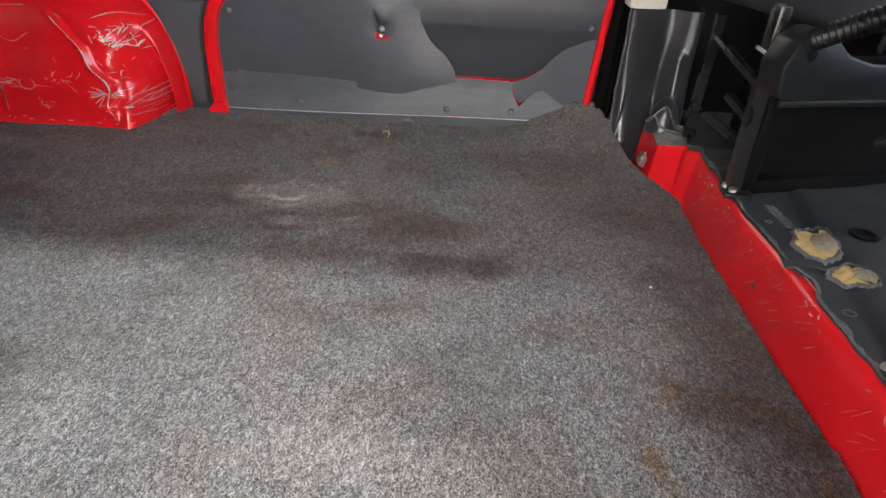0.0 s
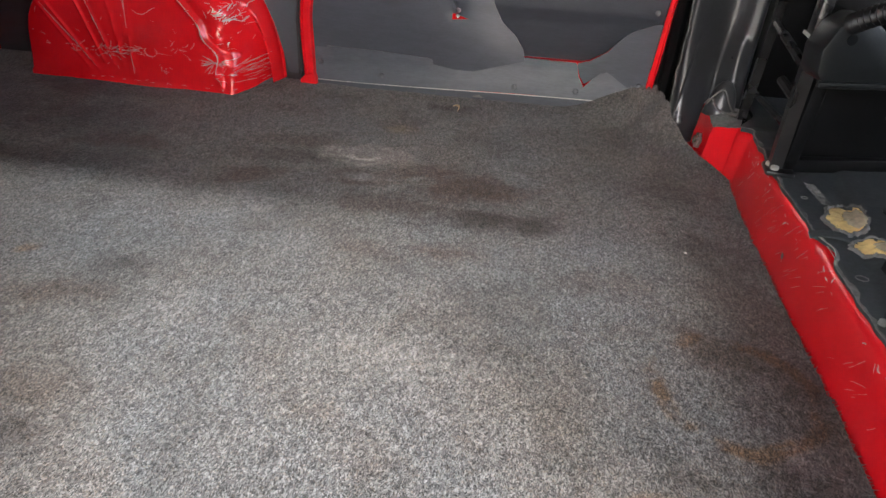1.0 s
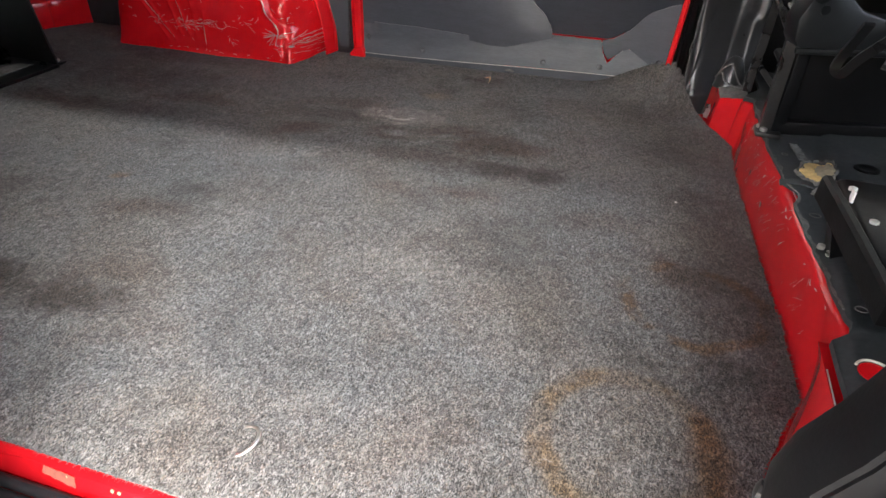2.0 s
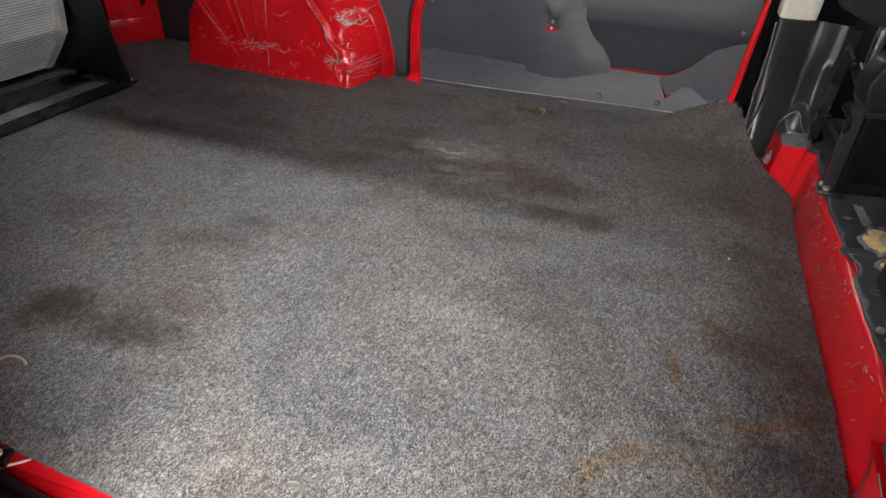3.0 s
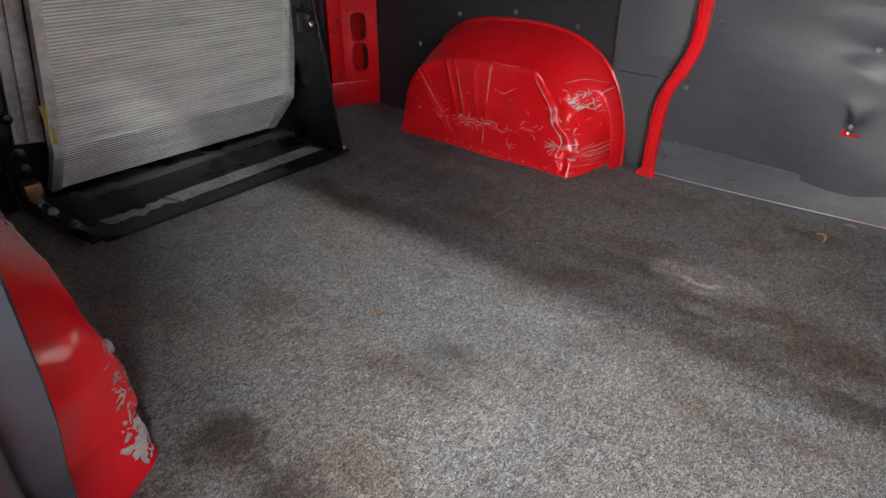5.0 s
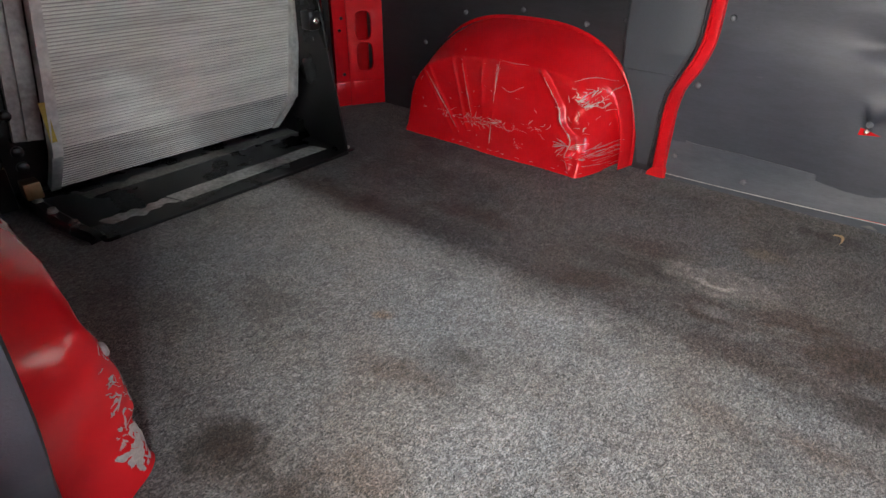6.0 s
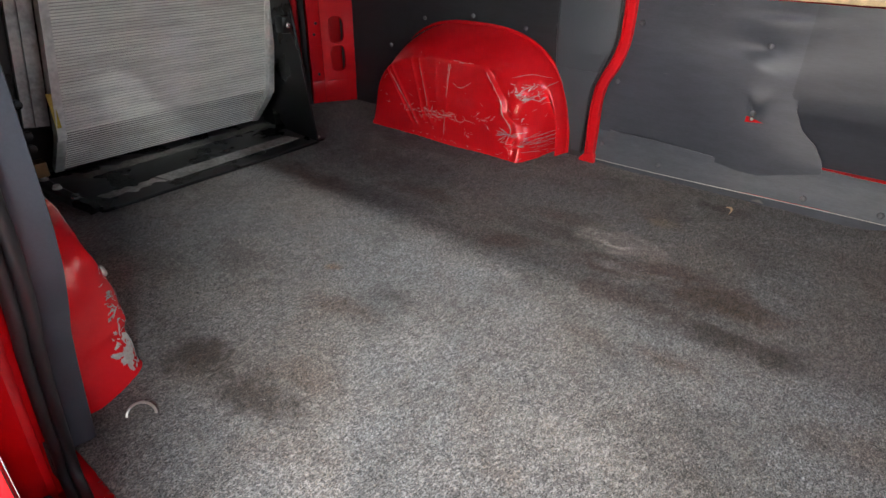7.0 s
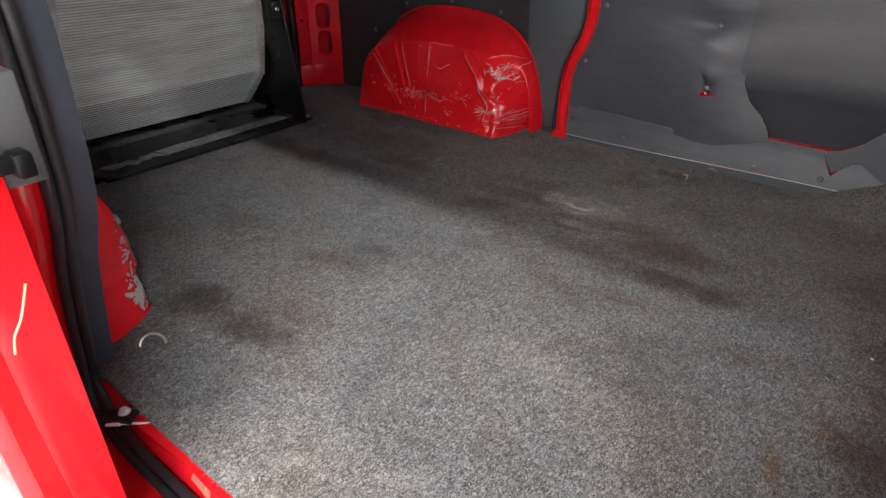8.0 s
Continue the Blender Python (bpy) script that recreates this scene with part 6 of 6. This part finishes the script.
def sill_point(u, v):
    x = -0.30 + 1.12 * u
    prof = [(0.030, -0.016), (-0.004, -0.013), (-0.010, -0.015), (-0.014, -0.024), (-0.018, -0.050), (-0.034, -0.064), (-0.085, -0.066), (-0.100, -0.085), (-0.108, -0.14), (-0.17, -0.145), (-0.18, -0.32), (-0.18, -0.34)]
    dy, z = prof[int(round(v * 11))]
    return (x, near_edge(x) + dy, z)


part("sill_panel", thick_bm(40, 12, sill_point, (0, 0.002, -0.003)), M_RED, sill)
part("step_tread", extrude_bm([(-0.30, -0.375), (0.80, -0.32), (0.80, -0.27), (-0.30, -0.325)], 'z', -0.155, -0.145), M_RUBBER, sill, "black rubber step tread")

sill_bm = thick_bm(14, 4, lambda u, v: (0.030 + 0.05 * u, near_edge(0.05) - 0.0125 - 0.004 * v + 0.0006 * fbm(u * 6, v * 3, 2.0), -0.016 - 0.016 * v * (0.5 + 0.5 * u) + 0.002 * noise.noise((u * 7, v * 4, 1))), (0, 0.001, 0.0005))
part("scuffed_patch", sill_bm, M_SCUFF, sill, "brownish scuffed patch in the paint")
for x in (0.068, 0.135, 0.145):
    part("sill_screw", turned_bm([(0.0026, 0.0), (0.0026, 0.001), (0.001, 0.0018)], (x, near_edge(x) - 0.0125, -0.019), (0, -1, 0.3), 8), M_WOOD, sill, "small ochre screw head")

arm = thing("door_arm", (-0.22, -0.22, -0.06), "black steel roller arm of the sliding door in the sill", "door arm")
part("arm", sweep_bm(spline([(-0.142, -0.208, -0.006), (-0.165, -0.225, -0.006), (-0.190, -0.252, -0.014), (-0.225, -0.268, -0.022), (-0.29, -0.284, -0.030)], 5), [(-0.014, -0.005), (0.014, -0.005), (0.014, 0.003), (0.009, 0.007), (-0.009, 0.007), (-0.014, 0.003)]), M_STEEL, arm)
part("bolt", turned_bm([(0.010, 0.0), (0.010, 0.003), (0.007, 0.004), (0.007, 0.008), (0.002, 0.010)], (-0.156, -0.217, 0.0), (0, 0, 1), 12), M_RAIL, arm, "bright zinc bolt")
rod = part("rod", sweep_bm([(-0.158, -0.238, -0.012), (-0.118, -0.195, -0.014)], circle(0.0020, 8)), M_WHITE, arm, "thin white rod")
part("rod_tip", sweep_bm([(-0.166, -0.246, -0.012), (-0.150, -0.230, -0.012)], circle(0.0036, 8)), M_WHITE, rod, "white plastic tip")

# ---------------------------------------------------------------- sliding door, part open
SET_OUT[0] = Matrix.Identity(4)
door = thing("sliding_door", (-0.3, -0.34, -0.05), "red sliding side door, standing part open, with scratched edge", "door")
DX = -0.034          # x of the door's front edge
part("edge_panel", extrude_bm([(DX, -0.300), (DX, -0.362), (DX - 0.03, -0.372), (DX - 0.05, -0.372), (DX - 0.05, -0.300)], 'z', -0.12, 1.28, 0.004), M_RED, door, "red door edge")
part("inner_panel", extrude_bm([(DX - 0.05, -0.306), (DX - 0.05, -0.318), (-0.90, -0.320), (-0.90, -0.308)], 'z', -0.12, 0.55, 0.002), M_RED, door)


def hem_point(u, v):
    z = -0.14 + 1.42 * v
    bow = 0.016 * math.exp(-((z - 0.56) / 0.07) ** 2) - 0.004 * math.cos(z * 9)
    return (DX + 0.004 + 0.010 * u, -0.352 - bow * (1 - u) - 0.024 * u, z)


part("hem", thick_bm(4, 60, hem_point, (-0.006, 0.0, 0)), M_RED, door, "rolled red hem of the outer skin")
part("outer_skin", extrude_bm([(DX + 0.014, -0.374), (DX + 0.010, -0.392), (-0.90, -0.398), (-0.90, -0.388)], 'z', -0.14, 0.60, 0.002), M_RED, door, "glossy red outer skin")
keep = part("striker_plate", extrude_bm([(y, z) for y, z in slot(-0.325, 0.540, 0.026, 0.062, 6)], 'x', DX, DX + 0.006, 0.0015), M_BLACK, door, "black striker plate")
for z in (0.521, 0.559):
    part("screw", turned_bm([(0.0075, 0.0), (0.0075, 0.0025), (0.005, 0.004), (0.0022, 0.0025)], (DX + 0.006, -0.325, z), (1, 0, 0), 12), M_STEEL, keep)
part("wedge", box_bm(DX + 0.003, DX + 0.020, -0.320, -0.288, 0.532, 0.548, 0.003), M_BLACK, keep, "black rubber wedge")
part("wedge_tip", box_bm(DX + 0.001, DX + 0.026, -0.296, -0.280, 0.527, 0.550, 0.003), M_BLACK, keep)
lock_box = part("lock_cover", box_bm(DX - 0.075, DX - 0.012, -0.300, -0.262, 0.508, 0.612, 0.003), M_BOX, door, "dark grey plastic lock cover")
part("cable", sweep_bm(spline([(DX - 0.03, -0.275, 0.610), (DX - 0.04, -0.278, 0.630), (DX - 0.06, -0.285, 0.640), (DX - 0.09, -0.29, 0.63)], 6), circle(0.003, 8)), M_CREAM, lock_box, "cream cable")
scr = spline([(DX + 0.0005, -0.316, 0.420), (DX + 0.0005, -0.322, 0.405), (DX + 0.0005, -0.331, 0.385), (DX + 0.0005, -0.341, 0.370), (DX + 0.0005, -0.346, 0.352)], 5)
part("paint_scratch", sweep_bm(scr, circle(0.0012, 6)), M_WOOD, door, "ochre scratch in the red paint")


SET_OUT[0] = axes(-0.0972, -0.0025, -3.46)
# ---------------------------------------------------------------- small things on the carpet
def wire_ring(x, y, turn, spread, high, fall=0.5):
    ob = thing("lashing_ring", (x, y, 0), "bright steel half-ring lying in the carpet", "lashing ring", "lashing rings")
    pts = [(x + spread * math.cos(a) * math.cos(turn), y + spread * math.cos(a) * math.sin(turn), 0.002 + high * math.sin(a)) for a in [math.pi * k / 14 for k in range(15)]]
    lean = [(p[0] - fall * high * math.sin(turn) * math.sin(math.pi * k / 14), p[1] + fall * high * math.cos(turn) * math.sin(math.pi * k / 14), p[2] * math.sqrt(max(0.05, 1 - fall * fall))) for k, p in enumerate(pts)]
    part("wire", sweep_bm(lean, circle(0.0024, 8)), M_ZINC, ob)
    return ob


wire_ring(-0.317, -0.096, 0.99, 0.0235, 0.022)
wire_ring(0.2240, -0.0791, -1.22, 0.0225, 0.026, 0.93)

curl = thing("wood_shaving", (0.095, 1.433, 0), "small curled pale wood shaving on the carpet", "wood shaving")
part("curl", thick_bm(16, 3, lambda u, v: (0.088 + 0.026 * math.sin(u * 1.9) + 0.004 * v, 1.446 - 0.045 * u, 0.004 + 0.010 * math.sin(u * 3.0) + 0.005 * v), (0.001, 0, 0.0006)), M_WOOD, curl)
crumb = part("paint_crumb", turned_bm([(0.0014, 0.0), (0.0032, 0.0014), (0.002, 0.003), (0.0008, 0.0035)], (0.726, 0.806, 0.001), (0.2, 0, 1), 7), M_WHITE)
tagged(crumb, "tiny white crumb on the carpet", "crumb")
chip = part("board_chip", thick_bm(8, 4, lambda u, v: (0.130 + 0.034 * u + 0.004 * math.sin(9 * v), 1.544 - 0.004 * v, 0.008 + 0.010 * v * math.sin(math.pi * (0.15 + 0.8 * u))), (0.001, -0.002, 0.001)), M_TORN)
tagged(chip, "grey chip of board at the foot of the lining", "chip")
